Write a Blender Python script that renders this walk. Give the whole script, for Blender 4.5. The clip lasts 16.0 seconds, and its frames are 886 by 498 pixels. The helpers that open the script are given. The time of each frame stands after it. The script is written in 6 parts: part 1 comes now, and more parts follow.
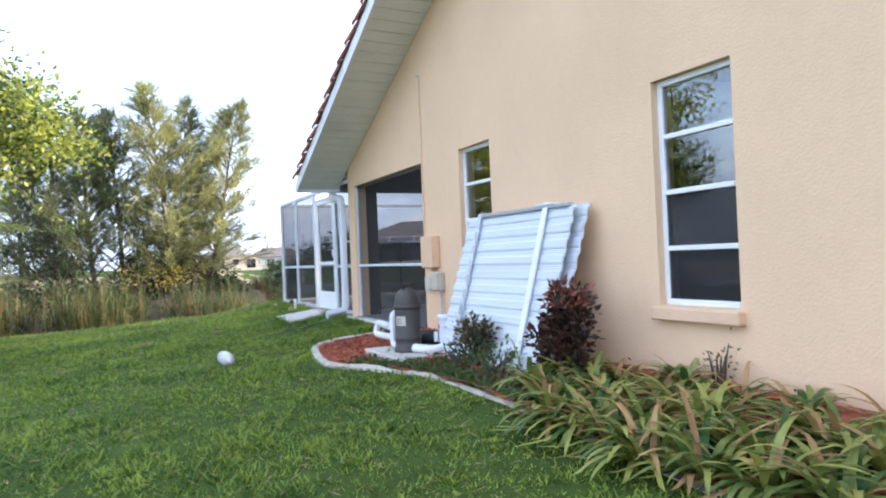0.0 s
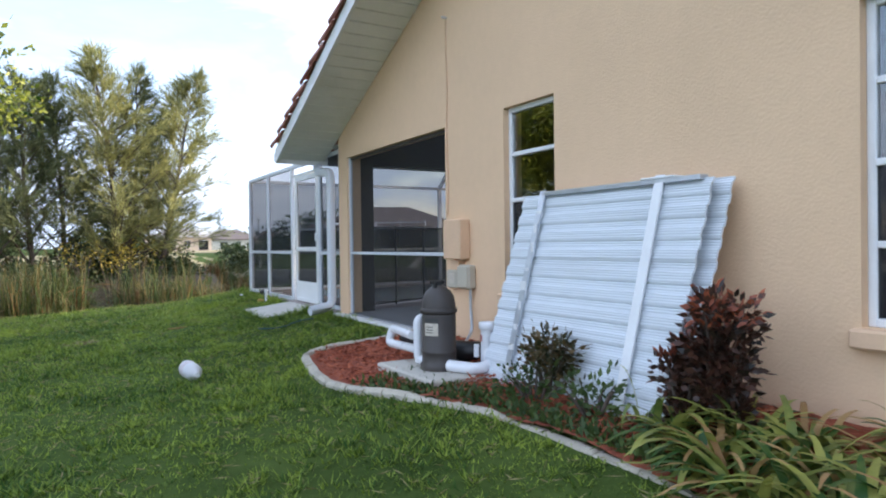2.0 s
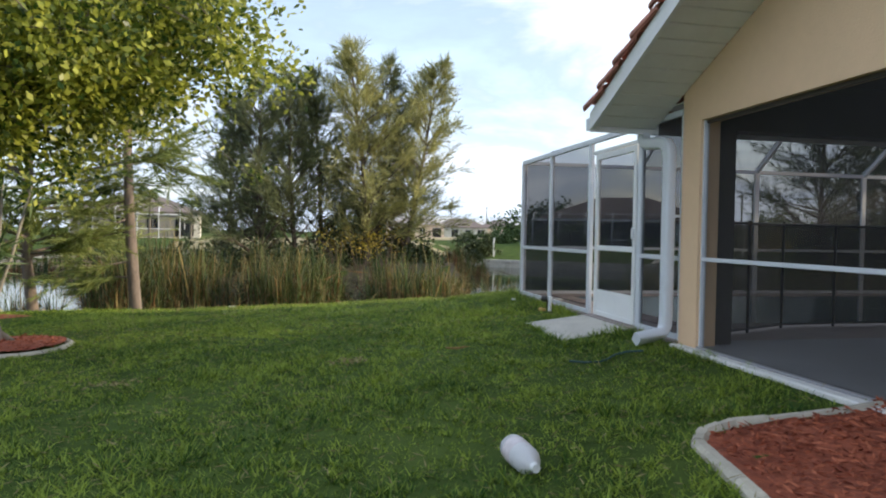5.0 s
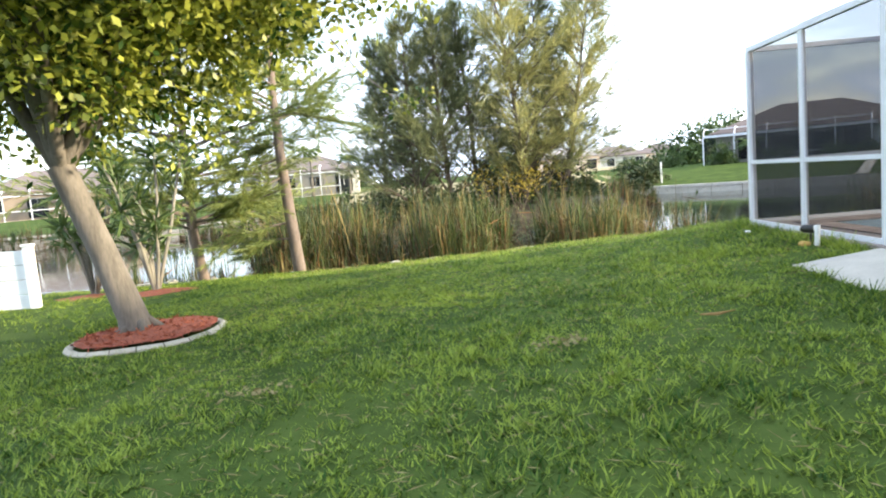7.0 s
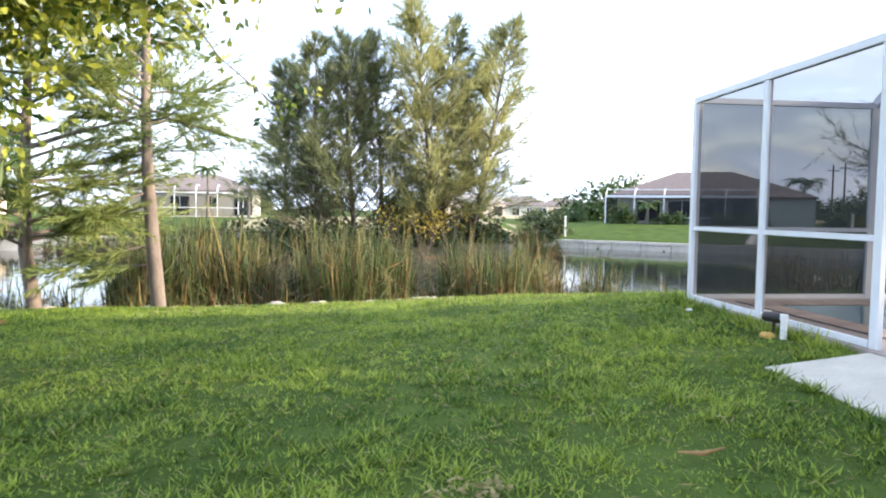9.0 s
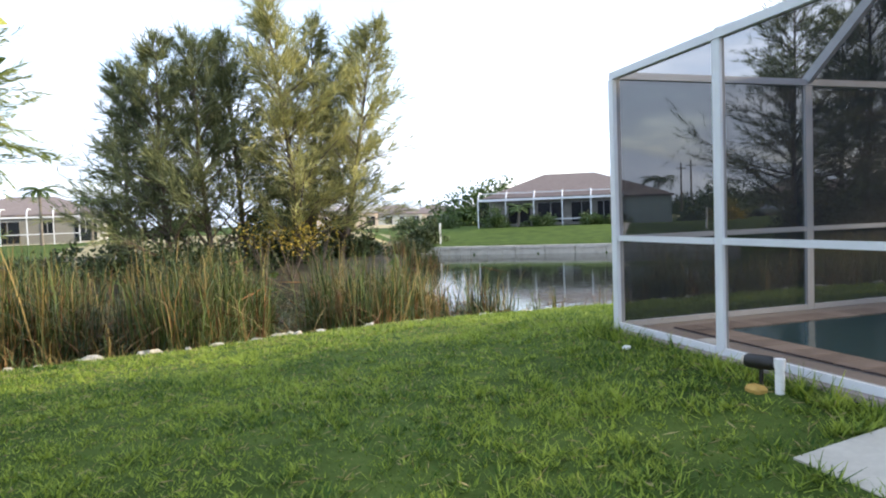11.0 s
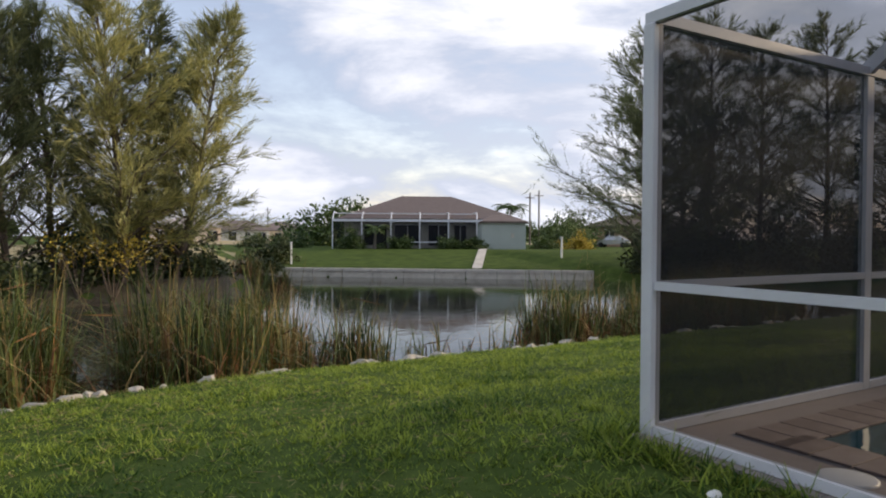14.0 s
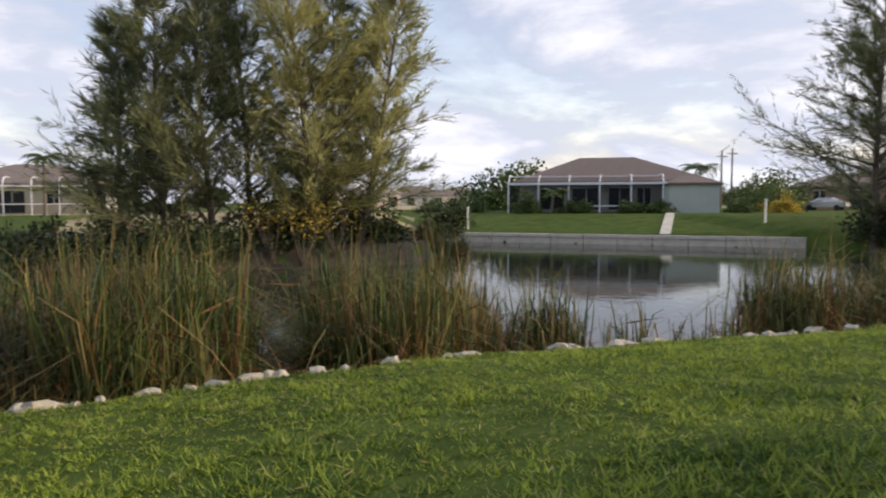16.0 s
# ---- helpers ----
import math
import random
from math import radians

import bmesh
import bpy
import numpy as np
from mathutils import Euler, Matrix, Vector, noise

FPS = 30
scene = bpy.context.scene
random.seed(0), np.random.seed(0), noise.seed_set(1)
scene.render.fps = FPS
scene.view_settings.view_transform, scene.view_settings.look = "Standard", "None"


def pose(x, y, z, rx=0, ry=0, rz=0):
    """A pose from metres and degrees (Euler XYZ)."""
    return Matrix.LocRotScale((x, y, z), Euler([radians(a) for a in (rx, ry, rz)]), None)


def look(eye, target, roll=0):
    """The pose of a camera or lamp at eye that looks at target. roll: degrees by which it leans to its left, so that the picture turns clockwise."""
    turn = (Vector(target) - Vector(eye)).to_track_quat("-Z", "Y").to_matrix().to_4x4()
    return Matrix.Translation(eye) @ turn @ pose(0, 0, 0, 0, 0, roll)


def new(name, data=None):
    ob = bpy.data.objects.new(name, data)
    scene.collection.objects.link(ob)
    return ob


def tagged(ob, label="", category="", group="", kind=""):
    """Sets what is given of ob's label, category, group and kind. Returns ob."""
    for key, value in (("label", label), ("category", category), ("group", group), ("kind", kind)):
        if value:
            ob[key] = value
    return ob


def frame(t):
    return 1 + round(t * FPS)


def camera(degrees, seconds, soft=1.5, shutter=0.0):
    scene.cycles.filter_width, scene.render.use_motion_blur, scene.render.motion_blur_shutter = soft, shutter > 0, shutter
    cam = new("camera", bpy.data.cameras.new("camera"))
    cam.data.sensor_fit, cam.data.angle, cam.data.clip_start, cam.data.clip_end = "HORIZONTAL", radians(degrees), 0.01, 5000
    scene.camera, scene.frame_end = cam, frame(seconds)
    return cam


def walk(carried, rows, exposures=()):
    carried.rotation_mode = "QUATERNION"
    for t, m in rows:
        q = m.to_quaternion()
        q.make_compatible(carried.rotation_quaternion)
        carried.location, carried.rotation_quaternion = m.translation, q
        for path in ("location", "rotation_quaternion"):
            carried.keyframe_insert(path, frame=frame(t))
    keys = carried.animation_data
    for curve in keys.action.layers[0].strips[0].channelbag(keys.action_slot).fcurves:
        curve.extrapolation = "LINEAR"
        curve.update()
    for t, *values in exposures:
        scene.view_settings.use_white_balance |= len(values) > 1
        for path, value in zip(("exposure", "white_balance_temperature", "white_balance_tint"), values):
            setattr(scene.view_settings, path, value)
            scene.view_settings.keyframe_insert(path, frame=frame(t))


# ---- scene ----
cam = camera(68.2, 16.0, soft=2.0, shutter=0.15)
PATH = [
    (0, (-3.529, 1.457, 0.896), (-2.623, 3.24, 0.919), -2.4),
    (0.5, (-3.498, 1.894, 0.876), (-2.456, 3.601, 0.883), -3.2),
    (1, (-3.517, 2.362, 0.841), (-2.422, 4.036, 0.801), -3.0),
    (1.5, (-3.455, 2.797, 0.886), (-2.236, 4.382, 0.868), -0.9),
    (2, (-3.399, 3.267, 0.916), (-2.377, 4.986, 0.9), -0.7),
    (2.5, (-3.4, 3.699, 0.939), (-2.216, 5.31, 0.977), -0.5),
    (3, (-3.362, 4.154, 0.931), (-2.246, 5.811, 1.015), -1.2),
    (3.5, (-3.366, 4.643, 0.884), (-2.341, 6.357, 0.99), 1.9),
    (4, (-3.361, 5.072, 0.921), (-2.337, 6.788, 1.004), 2.6),
    (4.5, (-3.38, 5.605, 0.97), (-2.77, 7.507, 1.051), 0.6),
    (5, (-3.498, 6.047, 1.003), (-3.101, 8.007, 0.956), 1.0),
    (5.2, (-3.532, 6.199, 0.997), (-3.15, 8.162, 0.937), 0.3),
    (7.3, (-3.737, 8.261, 0.932), (-3.835, 10.246, 0.707), -4.9),
    (7.5, (-3.749, 8.402, 0.934), (-3.808, 10.396, 0.782), -5.8),
    (8, (-3.676, 8.773, 0.919), (-3.644, 10.767, 0.769), -1.3),
    (8.5, (-3.63, 9.201, 0.917), (-3.593, 11.193, 0.745), 0.6),
    (9, (-3.573, 9.694, 0.95), (-3.349, 11.678, 0.835), 0.8),
    (9.5, (-3.494, 10.188, 1.002), (-3.304, 12.178, 0.923), -1.6),
    (10, (-3.472, 10.656, 0.987), (-3.171, 12.631, 0.909), 1.0),
    (10.2, (-3.411, 10.847, 1.002), (-2.942, 12.79, 0.925), -1.0),
    (12.3, (-2.878, 12.894, 1.039), (-2.201, 14.774, 0.947), -1.8),
    (12.5, (-2.845, 13.08, 1.044), (-2.094, 14.934, 1.023), -0.9),
    (13, (-2.819, 13.444, 1.046), (-1.842, 15.189, 1.021), -0.6),
    (13.5, (-2.721, 13.833, 1.052), (-1.708, 15.557, 1.025), -0.6),
    (14, (-2.692, 14.243, 1.048), (-1.674, 15.964, 1.014), 0.3),
    (14.5, (-2.589, 14.663, 1.012), (-1.557, 16.375, 0.95), 0.7),
    (15, (-2.561, 15.067, 1.021), (-1.767, 16.899, 0.92), 0.8),
    (15.5, (-2.503, 15.404, 1.04), (-1.687, 17.226, 0.924), -0.0),
    (16, (-2.426, 15.733, 1.035), (-1.89, 17.655, 0.892), -0.2),
]
EXPOSURES = [(0, 1.53, 5410, 13), (0.8, 1.14, 5430, 11), (1.5, 1.08, 5480, 11), (2.5, 0.94, 5520, 11), (3.5, 0.76, 5560, 11), (4.5, 0.60, 5780, 9), (5.2, 0.55, 5850, 8), (7.3, 1.74, 5810, 7), (9, 1.69, 5660, 11), (10.2, 1.34, 5660, 9), (12.3, 0.78, 6060, 12), (13.3, 0.24, 6160, 12), (14.5, 0.0, 6230, 16), (16, 0.10, 6330, 16)]
walk(cam, [(t, look(eye, target, roll)) for t, eye, target, roll in PATH], EXPOSURES)

# ---- light ----
SUN_EL, SUN_AZ = 17.0, 103.0          # degrees; azimuth clockwise from +y
world = bpy.data.worlds.new("sky_world")
scene.world = world
world.use_nodes = True
wn, wl = world.node_tree.nodes, world.node_tree.links
wn.clear()
w_out = wn.new("ShaderNodeOutputWorld")
w_bg = wn.new("ShaderNodeBackground")
w_bg.inputs["Strength"].default_value = 0.15
w_sky = wn.new("ShaderNodeTexSky")
w_sky.sky_type = "NISHITA"
w_sky.sun_disc = False
w_sky.sun_elevation, w_sky.sun_rotation = radians(SUN_EL), radians(SUN_AZ)
w_co = wn.new("ShaderNodeTexCoord")
w_map = wn.new("ShaderNodeMapping")
w_map.inputs["Scale"].default_value = (1.0, 1.2, 3.4)
w_map.inputs["Rotation"].default_value = (0.12, 0.1, 0.5)
w_map.inputs["Location"].default_value = (0.37, 0.1, 0.2)
w_noise = wn.new("ShaderNodeTexNoise")
w_noise.inputs["Scale"].default_value = 2.3
w_noise.inputs["Detail"].default_value = 7.0
w_noise.inputs["Roughness"].default_value = 0.58
w_noise.inputs["Distortion"].default_value = 0.25
w_ramp = wn.new("ShaderNodeValToRGB")
w_ramp.color_ramp.elements[0].position, w_ramp.color_ramp.elements[1].position = 0.29, 0.51
w_tint = wn.new("ShaderNodeValToRGB")
w_tint.color_ramp.elements[0].position, w_tint.color_ramp.elements[0].color = 0.44, (3.0, 3.5, 4.35, 1)
w_tint.color_ramp.elements[1].position, w_tint.color_ramp.elements[1].color = 0.66, (7.6, 7.5, 7.4, 1)
w_mix = wn.new("ShaderNodeMixRGB")
w_gain = wn.new("ShaderNodeMixRGB")
w_gain.blend_type = "MULTIPLY"
w_gain.inputs[0].default_value = 1.0
w_gain.inputs[2].default_value = (2.5, 2.0, 1.7, 1)
wl.new(w_co.outputs["Generated"], w_map.inputs["Vector"])
wl.new(w_map.outputs["Vector"], w_noise.inputs["Vector"])
wl.new(w_noise.outputs["Fac"], w_ramp.inputs["Fac"])
wl.new(w_noise.outputs["Fac"], w_tint.inputs["Fac"])
wl.new(w_sky.outputs["Color"], w_gain.inputs[1])
wl.new(w_ramp.outputs["Color"], w_mix.inputs[0])
wl.new(w_gain.outputs["Color"], w_mix.inputs[1])
wl.new(w_tint.outputs["Color"], w_mix.inputs[2])
wl.new(w_mix.outputs["Color"], w_bg.inputs["Color"])
wl.new(w_bg.outputs["Background"], w_out.inputs["Surface"])

sun_data = bpy.data.lights.new("sun", "SUN")
sun_data.energy, sun_data.angle, sun_data.color = 4.2, radians(3.0), (1.0, 0.78, 0.48)
sun = new("sun", sun_data)
saz, sel = radians(SUN_AZ), radians(SUN_EL)
sun_dir = Vector((math.sin(saz) * math.cos(sel), math.cos(saz) * math.cos(sel), math.sin(sel)))
sun.matrix_world = look(sun_dir * 60, (0, 0, 0))


# ---- materials ----
def mat(name, color, rough=0.7, metal=0.0, var=0.15, scale=6.0, bump=0.0, bscale=60.0, color2=None, island=0.0,
        obj=0.0, spec=0.5, trans=0.0, stain=0.0, stretch=(1, 1, 1)):
    """Principled material with two scales of colour variation, optional relief and per-piece variation."""
    m = bpy.data.materials.new(name)
    m.use_nodes = True
    n, l = m.node_tree.nodes, m.node_tree.links
    b = n["Principled BSDF"]
    b.inputs["Metallic"].default_value = metal
    b.inputs["Specular IOR Level"].default_value = spec
    co = n.new("ShaderNodeTexCoord")
    mp = n.new("ShaderNodeMapping")
    mp.inputs["Scale"].default_value = stretch
    l.new(co.outputs["Object"], mp.inputs["Vector"])
    n1, n2 = n.new("ShaderNodeTexNoise"), n.new("ShaderNodeTexNoise")
    n1.inputs["Scale"].default_value, n2.inputs["Scale"].default_value = scale, scale * 9
    n1.inputs["Detail"].default_value, n2.inputs["Detail"].default_value = 4, 3
    for k in (n1, n2):
        l.new(mp.outputs["Vector"], k.inputs["Vector"])
    add = n.new("ShaderNodeMath")
    add.operation = "MULTIPLY_ADD"
    l.new(n2.outputs["Fac"], add.inputs[0])
    add.inputs[1].default_value = 0.45
    l.new(n1.outputs["Fac"], add.inputs[2])
    src = add.outputs[0]
    if island or obj:
        if island:
            r = n.new("ShaderNodeNewGeometry").outputs["Random Per Island"]
        else:
            r = n.new("ShaderNodeObjectInfo").outputs["Random"]
        ad2 = n.new("ShaderNodeMath")
        ad2.operation = "MULTIPLY_ADD"
        l.new(r, ad2.inputs[0])
        ad2.inputs[1].default_value = island or obj
        l.new(src, ad2.inputs[2])
        sub = n.new("ShaderNodeMath")
        sub.operation = "SUBTRACT"
        l.new(ad2.outputs[0], sub.inputs[0])
        sub.inputs[1].default_value = (island or obj) * 0.5
        src = sub.outputs[0]
    ramp = n.new("ShaderNodeValToRGB")
    e = ramp.color_ramp.elements
    c2 = color2 or tuple(min(1, c * (1 + var)) for c in color)
    c1 = color if color2 else tuple(c * (1 - var) for c in color)
    e[0].position, e[0].color = 0.42, (*c1, 1)
    e[1].position, e[1].color = 1.02, (*c2, 1)
    l.new(src, ramp.inputs["Fac"])
    out = ramp.outputs["Color"]
    if stain:
        n3 = n.new("ShaderNodeTexNoise")
        n3.inputs["Scale"].default_value, n3.inputs["Detail"].default_value = scale * 0.45, 8
        l.new(mp.outputs["Vector"], n3.inputs["Vector"])
        rs = n.new("ShaderNodeValToRGB")
        rs.color_ramp.elements[0].position, rs.color_ramp.elements[1].position = 0.52, 0.75
        l.new(n3.outputs["Fac"], rs.inputs["Fac"])
        ml = n.new("ShaderNodeMath")
        ml.operation = "MULTIPLY"
        l.new(rs.outputs["Color"], ml.inputs[0])
        ml.inputs[1].default_value = stain
        mx = n.new("ShaderNodeMixRGB")
        l.new(ml.outputs[0], mx.inputs[0])
        l.new(out, mx.inputs[1])
        mx.inputs[2].default_value = (color[0] * 0.45, color[1] * 0.42, color[2] * 0.38, 1)
        out = mx.outputs["Color"]
    l.new(out, b.inputs["Base Color"])
    rr = n.new("ShaderNodeMath")
    rr.operation = "MULTIPLY_ADD"
    l.new(n1.outputs["Fac"], rr.inputs[0])
    rr.inputs[1].default_value, rr.inputs[2].default_value = 0.2, max(0.02, rough - 0.1)
    l.new(rr.outputs[0], b.inputs["Roughness"])
    if trans:
        tr = n.new("ShaderNodeBsdfTranslucent")
        l.new(out, tr.inputs["Color"])
        ms = n.new("ShaderNodeMixShader")
        ms.inputs[0].default_value = trans
        l.new(b.outputs[0], ms.inputs[1])
        l.new(tr.outputs[0], ms.inputs[2])
        l.new(ms.outputs[0], n["Material Output"].inputs["Surface"])
    if bump:
        nb = n.new("ShaderNodeTexNoise")
        nb.inputs["Scale"].default_value, nb.inputs["Detail"].default_value = bscale, 5
        l.new(mp.outputs["Vector"], nb.inputs["Vector"])
        bp = n.new("ShaderNodeBump")
        bp.inputs["Strength"].default_value, bp.inputs["Distance"].default_value = min(1, bump), 0.012
        l.new(nb.outputs["Fac"], bp.inputs["Height"])
        l.new(bp.outputs["Normal"], b.inputs["Normal"])
    return m


def screen_mat(name, color, cover):
    m = bpy.data.materials.new(name)
    m.use_nodes = True
    n, l = m.node_tree.nodes, m.node_tree.links
    b = n["Principled BSDF"]
    b.inputs["Base Color"].default_value = (*color, 1)
    b.inputs["Roughness"].default_value = 0.6
    b.inputs["Specular IOR Level"].default_value = 0.15
    t = n.new("ShaderNodeBsdfTransparent")
    ms = n.new("ShaderNodeMixShader")
    ms.inputs[0].default_value = cover
    l.new(t.outputs[0], ms.inputs[1])
    l.new(b.outputs[0], ms.inputs[2])
    l.new(ms.outputs[0], n["Material Output"].inputs["Surface"])
    return m


def glass_mat(name, tint):
    m = bpy.data.materials.new(name)
    m.use_nodes = True
    b = m.node_tree.nodes["Principled BSDF"]
    b.inputs["Base Color"].default_value = (*tint, 1)
    b.inputs["Roughness"].default_value = 0.01
    b.inputs["Transmission Weight"].default_value = 1.0
    b.inputs["IOR"].default_value = 1.9
    b.inputs["Specular IOR Level"].default_value = 0.9
    return m


def water_mat(name, color, wave, scale):
    m = bpy.data.materials.new(name)
    m.use_nodes = True
    n, l = m.node_tree.nodes, m.node_tree.links
    b = n["Principled BSDF"]
    b.inputs["Base Color"].default_value = (*color, 1)
    b.inputs["Roughness"].default_value = 0.03
    b.inputs["IOR"].default_value = 1.33
    co = n.new("ShaderNodeTexCoord")
    nb = n.new("ShaderNodeTexNoise")
    nb.inputs["Scale"].default_value, nb.inputs["Detail"].default_value = scale, 3
    l.new(co.outputs["Object"], nb.inputs["Vector"])
    bp = n.new("ShaderNodeBump")
    bp.inputs["Strength"].default_value, bp.inputs["Distance"].default_value = wave, 0.05
    l.new(nb.outputs["Fac"], bp.inputs["Height"])
    l.new(bp.outputs["Normal"], b.inputs["Normal"])
    return m


STUCCO = mat("tan_stucco", (0.76, 0.54, 0.34), 0.9, var=0.05, scale=1.4, bump=0.35, bscale=55, stain=0.10)
STUCCO_TRIM = mat("tan_trim", (0.72, 0.50, 0.32), 0.85, var=0.08, scale=4, bump=0.2, stain=0.2)
WHITE = mat("white_paint", (0.78, 0.79, 0.80), 0.45, var=0.05, scale=5, stain=0.12)
ALU = mat("white_aluminium", (0.66, 0.69, 0.75), 0.35, var=0.05, scale=3, stain=0.10)
SOFFIT = mat("soffit_vinyl", (0.80, 0.79, 0.75), 0.6, var=0.05, scale=3, stain=0.15)
TILE = mat("terracotta_tile", (0.30, 0.11, 0.075), 0.8, color2=(0.50, 0.22, 0.15), scale=9, bump=0.4, obj=0.5, stain=0.4)
TILE_J = mat("terracotta_tile_field", (0.30, 0.11, 0.075), 0.8, color2=(0.50, 0.22, 0.15), scale=9, bump=0.4, island=0.5, stain=0.4)
CONC = mat("pale_concrete", (0.52, 0.49, 0.43), 0.9, var=0.15, scale=3, bump=0.5, bscale=40, stain=0.35)
CURB = mat("curb_concrete", (0.48, 0.44, 0.36), 0.9, var=0.2, scale=6, bump=0.6, bscale=50, stain=0.5, obj=0.2)
DECK = mat("deck_coating", (0.31, 0.265, 0.25), 0.85, var=0.1, scale=3, bump=0.4, bscale=70, stain=0.2)
LANAI = mat("lanai_floor", (0.30, 0.30, 0.315), 0.7, var=0.1, scale=2, bump=0.2, stain=0.2)
PAVER = mat("pool_paver", (0.20, 0.15, 0.13), 0.8, color2=(0.33, 0.265, 0.24), scale=5, obj=0.6, bump=0.3)
MULCH = mat("red_mulch", (0.15, 0.036, 0.018), 0.95, color2=(0.38, 0.105, 0.05), scale=22, bump=1.0, bscale=45)
CHIP = mat("mulch_chip", (0.15, 0.034, 0.017), 0.95, color2=(0.45, 0.14, 0.07), scale=30, island=0.7)
GROUND = mat("lawn_soil", (0.034, 0.058, 0.013), 0.95, color2=(0.090, 0.128, 0.030), scale=1.3, bump=0.9, bscale=35, stain=0.3, spec=0.05)
GRASS = mat("grass_blades", (0.036, 0.094, 0.015), 0.5, color2=(0.335, 0.42, 0.06), scale=0.9, island=0.6, trans=0.35, spec=0.2)
GRASS_DRY = mat("dry_grass", (0.20, 0.17, 0.07), 0.8, color2=(0.36, 0.30, 0.14), scale=3, island=0.5, trans=0.2)
REED = mat("cattail_leaf", (0.013, 0.036, 0.008), 0.6, color2=(0.115, 0.15, 0.030), scale=0.5, island=0.75, trans=0.2)
REED_DRY = mat("dead_cattail_leaf", (0.070, 0.030, 0.012), 0.8, color2=(0.25, 0.125, 0.042), scale=0.8, island=0.7, trans=0.15)
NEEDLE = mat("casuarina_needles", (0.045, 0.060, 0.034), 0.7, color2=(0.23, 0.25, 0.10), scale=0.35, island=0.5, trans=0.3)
# lighter golden copy of the needles, with low sunlight put into the colour
NEEDLE_SUNLIT = mat("sunlit_casuarina_needles", (0.11, 0.125, 0.045), 0.7, color2=(0.50, 0.48, 0.18), scale=0.35, island=0.5, trans=0.35)
NEEDLE_PINE = mat("pine_needles", (0.085, 0.135, 0.034), 0.6, color2=(0.31, 0.34, 0.09), scale=0.5, island=0.5, trans=0.3)
LEAF = mat("oak_leaves", (0.030, 0.070, 0.010), 0.45, color2=(0.42, 0.45, 0.065), scale=0.8, island=0.75, trans=0.42)
# yellow garden leaves; also sunlight painted on the casuarinas' lower foliage
LEAF_YEL = mat("yellow_and_sunlit_leaves", (0.20, 0.15, 0.02), 0.5, color2=(0.50, 0.40, 0.05), scale=0.8, island=0.6, trans=0.3)
SHRUB_D = mat("dark_shrub_leaves", (0.018, 0.034, 0.010), 0.6, color2=(0.075, 0.095, 0.028), scale=0.6, island=0.6, trans=0.2)
SHRUB = mat("shrub_leaves", (0.030, 0.060, 0.014), 0.55, color2=(0.10, 0.15, 0.035), scale=1.0, island=0.6, trans=0.25)
CROTON = mat("croton_leaves", (0.018, 0.014, 0.010), 0.4, color2=(0.11, 0.046, 0.029), scale=2.5, island=0.55, trans=0.15)
CROTON_G = mat("croton_dark_leaves", (0.022, 0.035, 0.014), 0.4, color2=(0.16, 0.10, 0.035), scale=3, island=0.6, trans=0.15)
LILY = mat("strap_leaves", (0.045, 0.11, 0.022), 0.4, color2=(0.40, 0.40, 0.09), scale=2, island=0.7, trans=0.3)
LILY_DRY = mat("withered_strap_leaves", (0.26, 0.14, 0.05), 0.7, color2=(0.46, 0.30, 0.12), scale=3, island=0.6, trans=0.2)
BARK = mat("grey_bark", (0.07, 0.062, 0.052), 0.95, color2=(0.225, 0.20, 0.175), scale=5, bump=1.0, bscale=18, stretch=(1, 1, 0.25), stain=0.5)
BARK_PINE = mat("pine_bark", (0.085, 0.068, 0.060), 0.95, color2=(0.25, 0.20, 0.175), scale=5, bump=1.0, bscale=16, stretch=(1, 1, 0.3), stain=0.5)
BARK_DARK = mat("dark_bark", (0.055, 0.042, 0.034), 0.95, color2=(0.15, 0.115, 0.09), scale=4, bump=1.0, bscale=14, stretch=(1, 1, 0.3))
FILTER = mat("filter_plastic", (0.055, 0.047, 0.043), 0.5, var=0.15, scale=4, stain=0.3, bump=0.1)
PVC = mat("white_pvc", (0.76, 0.77, 0.80), 0.3, var=0.05, scale=6, stain=0.1)
BLACK = mat("black_plastic", (0.012, 0.012, 0.013), 0.45, var=0.3, scale=8)
LABEL = mat("paper_label", (0.55, 0.50, 0.42), 0.6, var=0.15, scale=30)
INK = mat("label_ink", (0.05, 0.05, 0.05), 0.7, var=0.2, scale=20)
BOXGREY = mat("beige_plastic", (0.50, 0.46, 0.37), 0.5, var=0.06, scale=5, stain=0.15)
STEEL = mat("galvanised_steel", (0.52, 0.55, 0.60), 0.35, metal=0.6, var=0.15, scale=9, stain=0.2)
PANEL = mat("white_metal_panel", (0.66, 0.70, 0.74), 0.4, var=0.05, scale=3, stain=0.25, stretch=(1, 0.2, 3))
BOTTLE = mat("milky_plastic", (0.74, 0.74, 0.76), 0.3, var=0.05, scale=10, trans=0.25)
ROCK = mat("limestone", (0.28, 0.26, 0.215), 0.9, color2=(0.50, 0.47, 0.41), scale=4, bump=1.0, bscale=14, stain=0.5)
# dark brown that stands for tree shade on the far bank
BANK_SHADE = mat("bank_shade", (0.040, 0.030, 0.020), 0.9, color2=(0.11, 0.085, 0.055), scale=3, bump=0.8)
# shade of the porch post, header and inner rooms, put into the colour
INNER_SHADE = mat("inner_wall_shade", (0.08, 0.072, 0.066), 0.9, var=0.1, scale=2)
# porch ceiling: the shade under the roof is put into this dark colour
CEIL_SHADE = mat("lanai_ceiling_shade", (0.11, 0.105, 0.10), 0.8, var=0.1, scale=2)
BRONZE = mat("bronze_frame", (0.06, 0.05, 0.045), 0.45, var=0.15, scale=5)
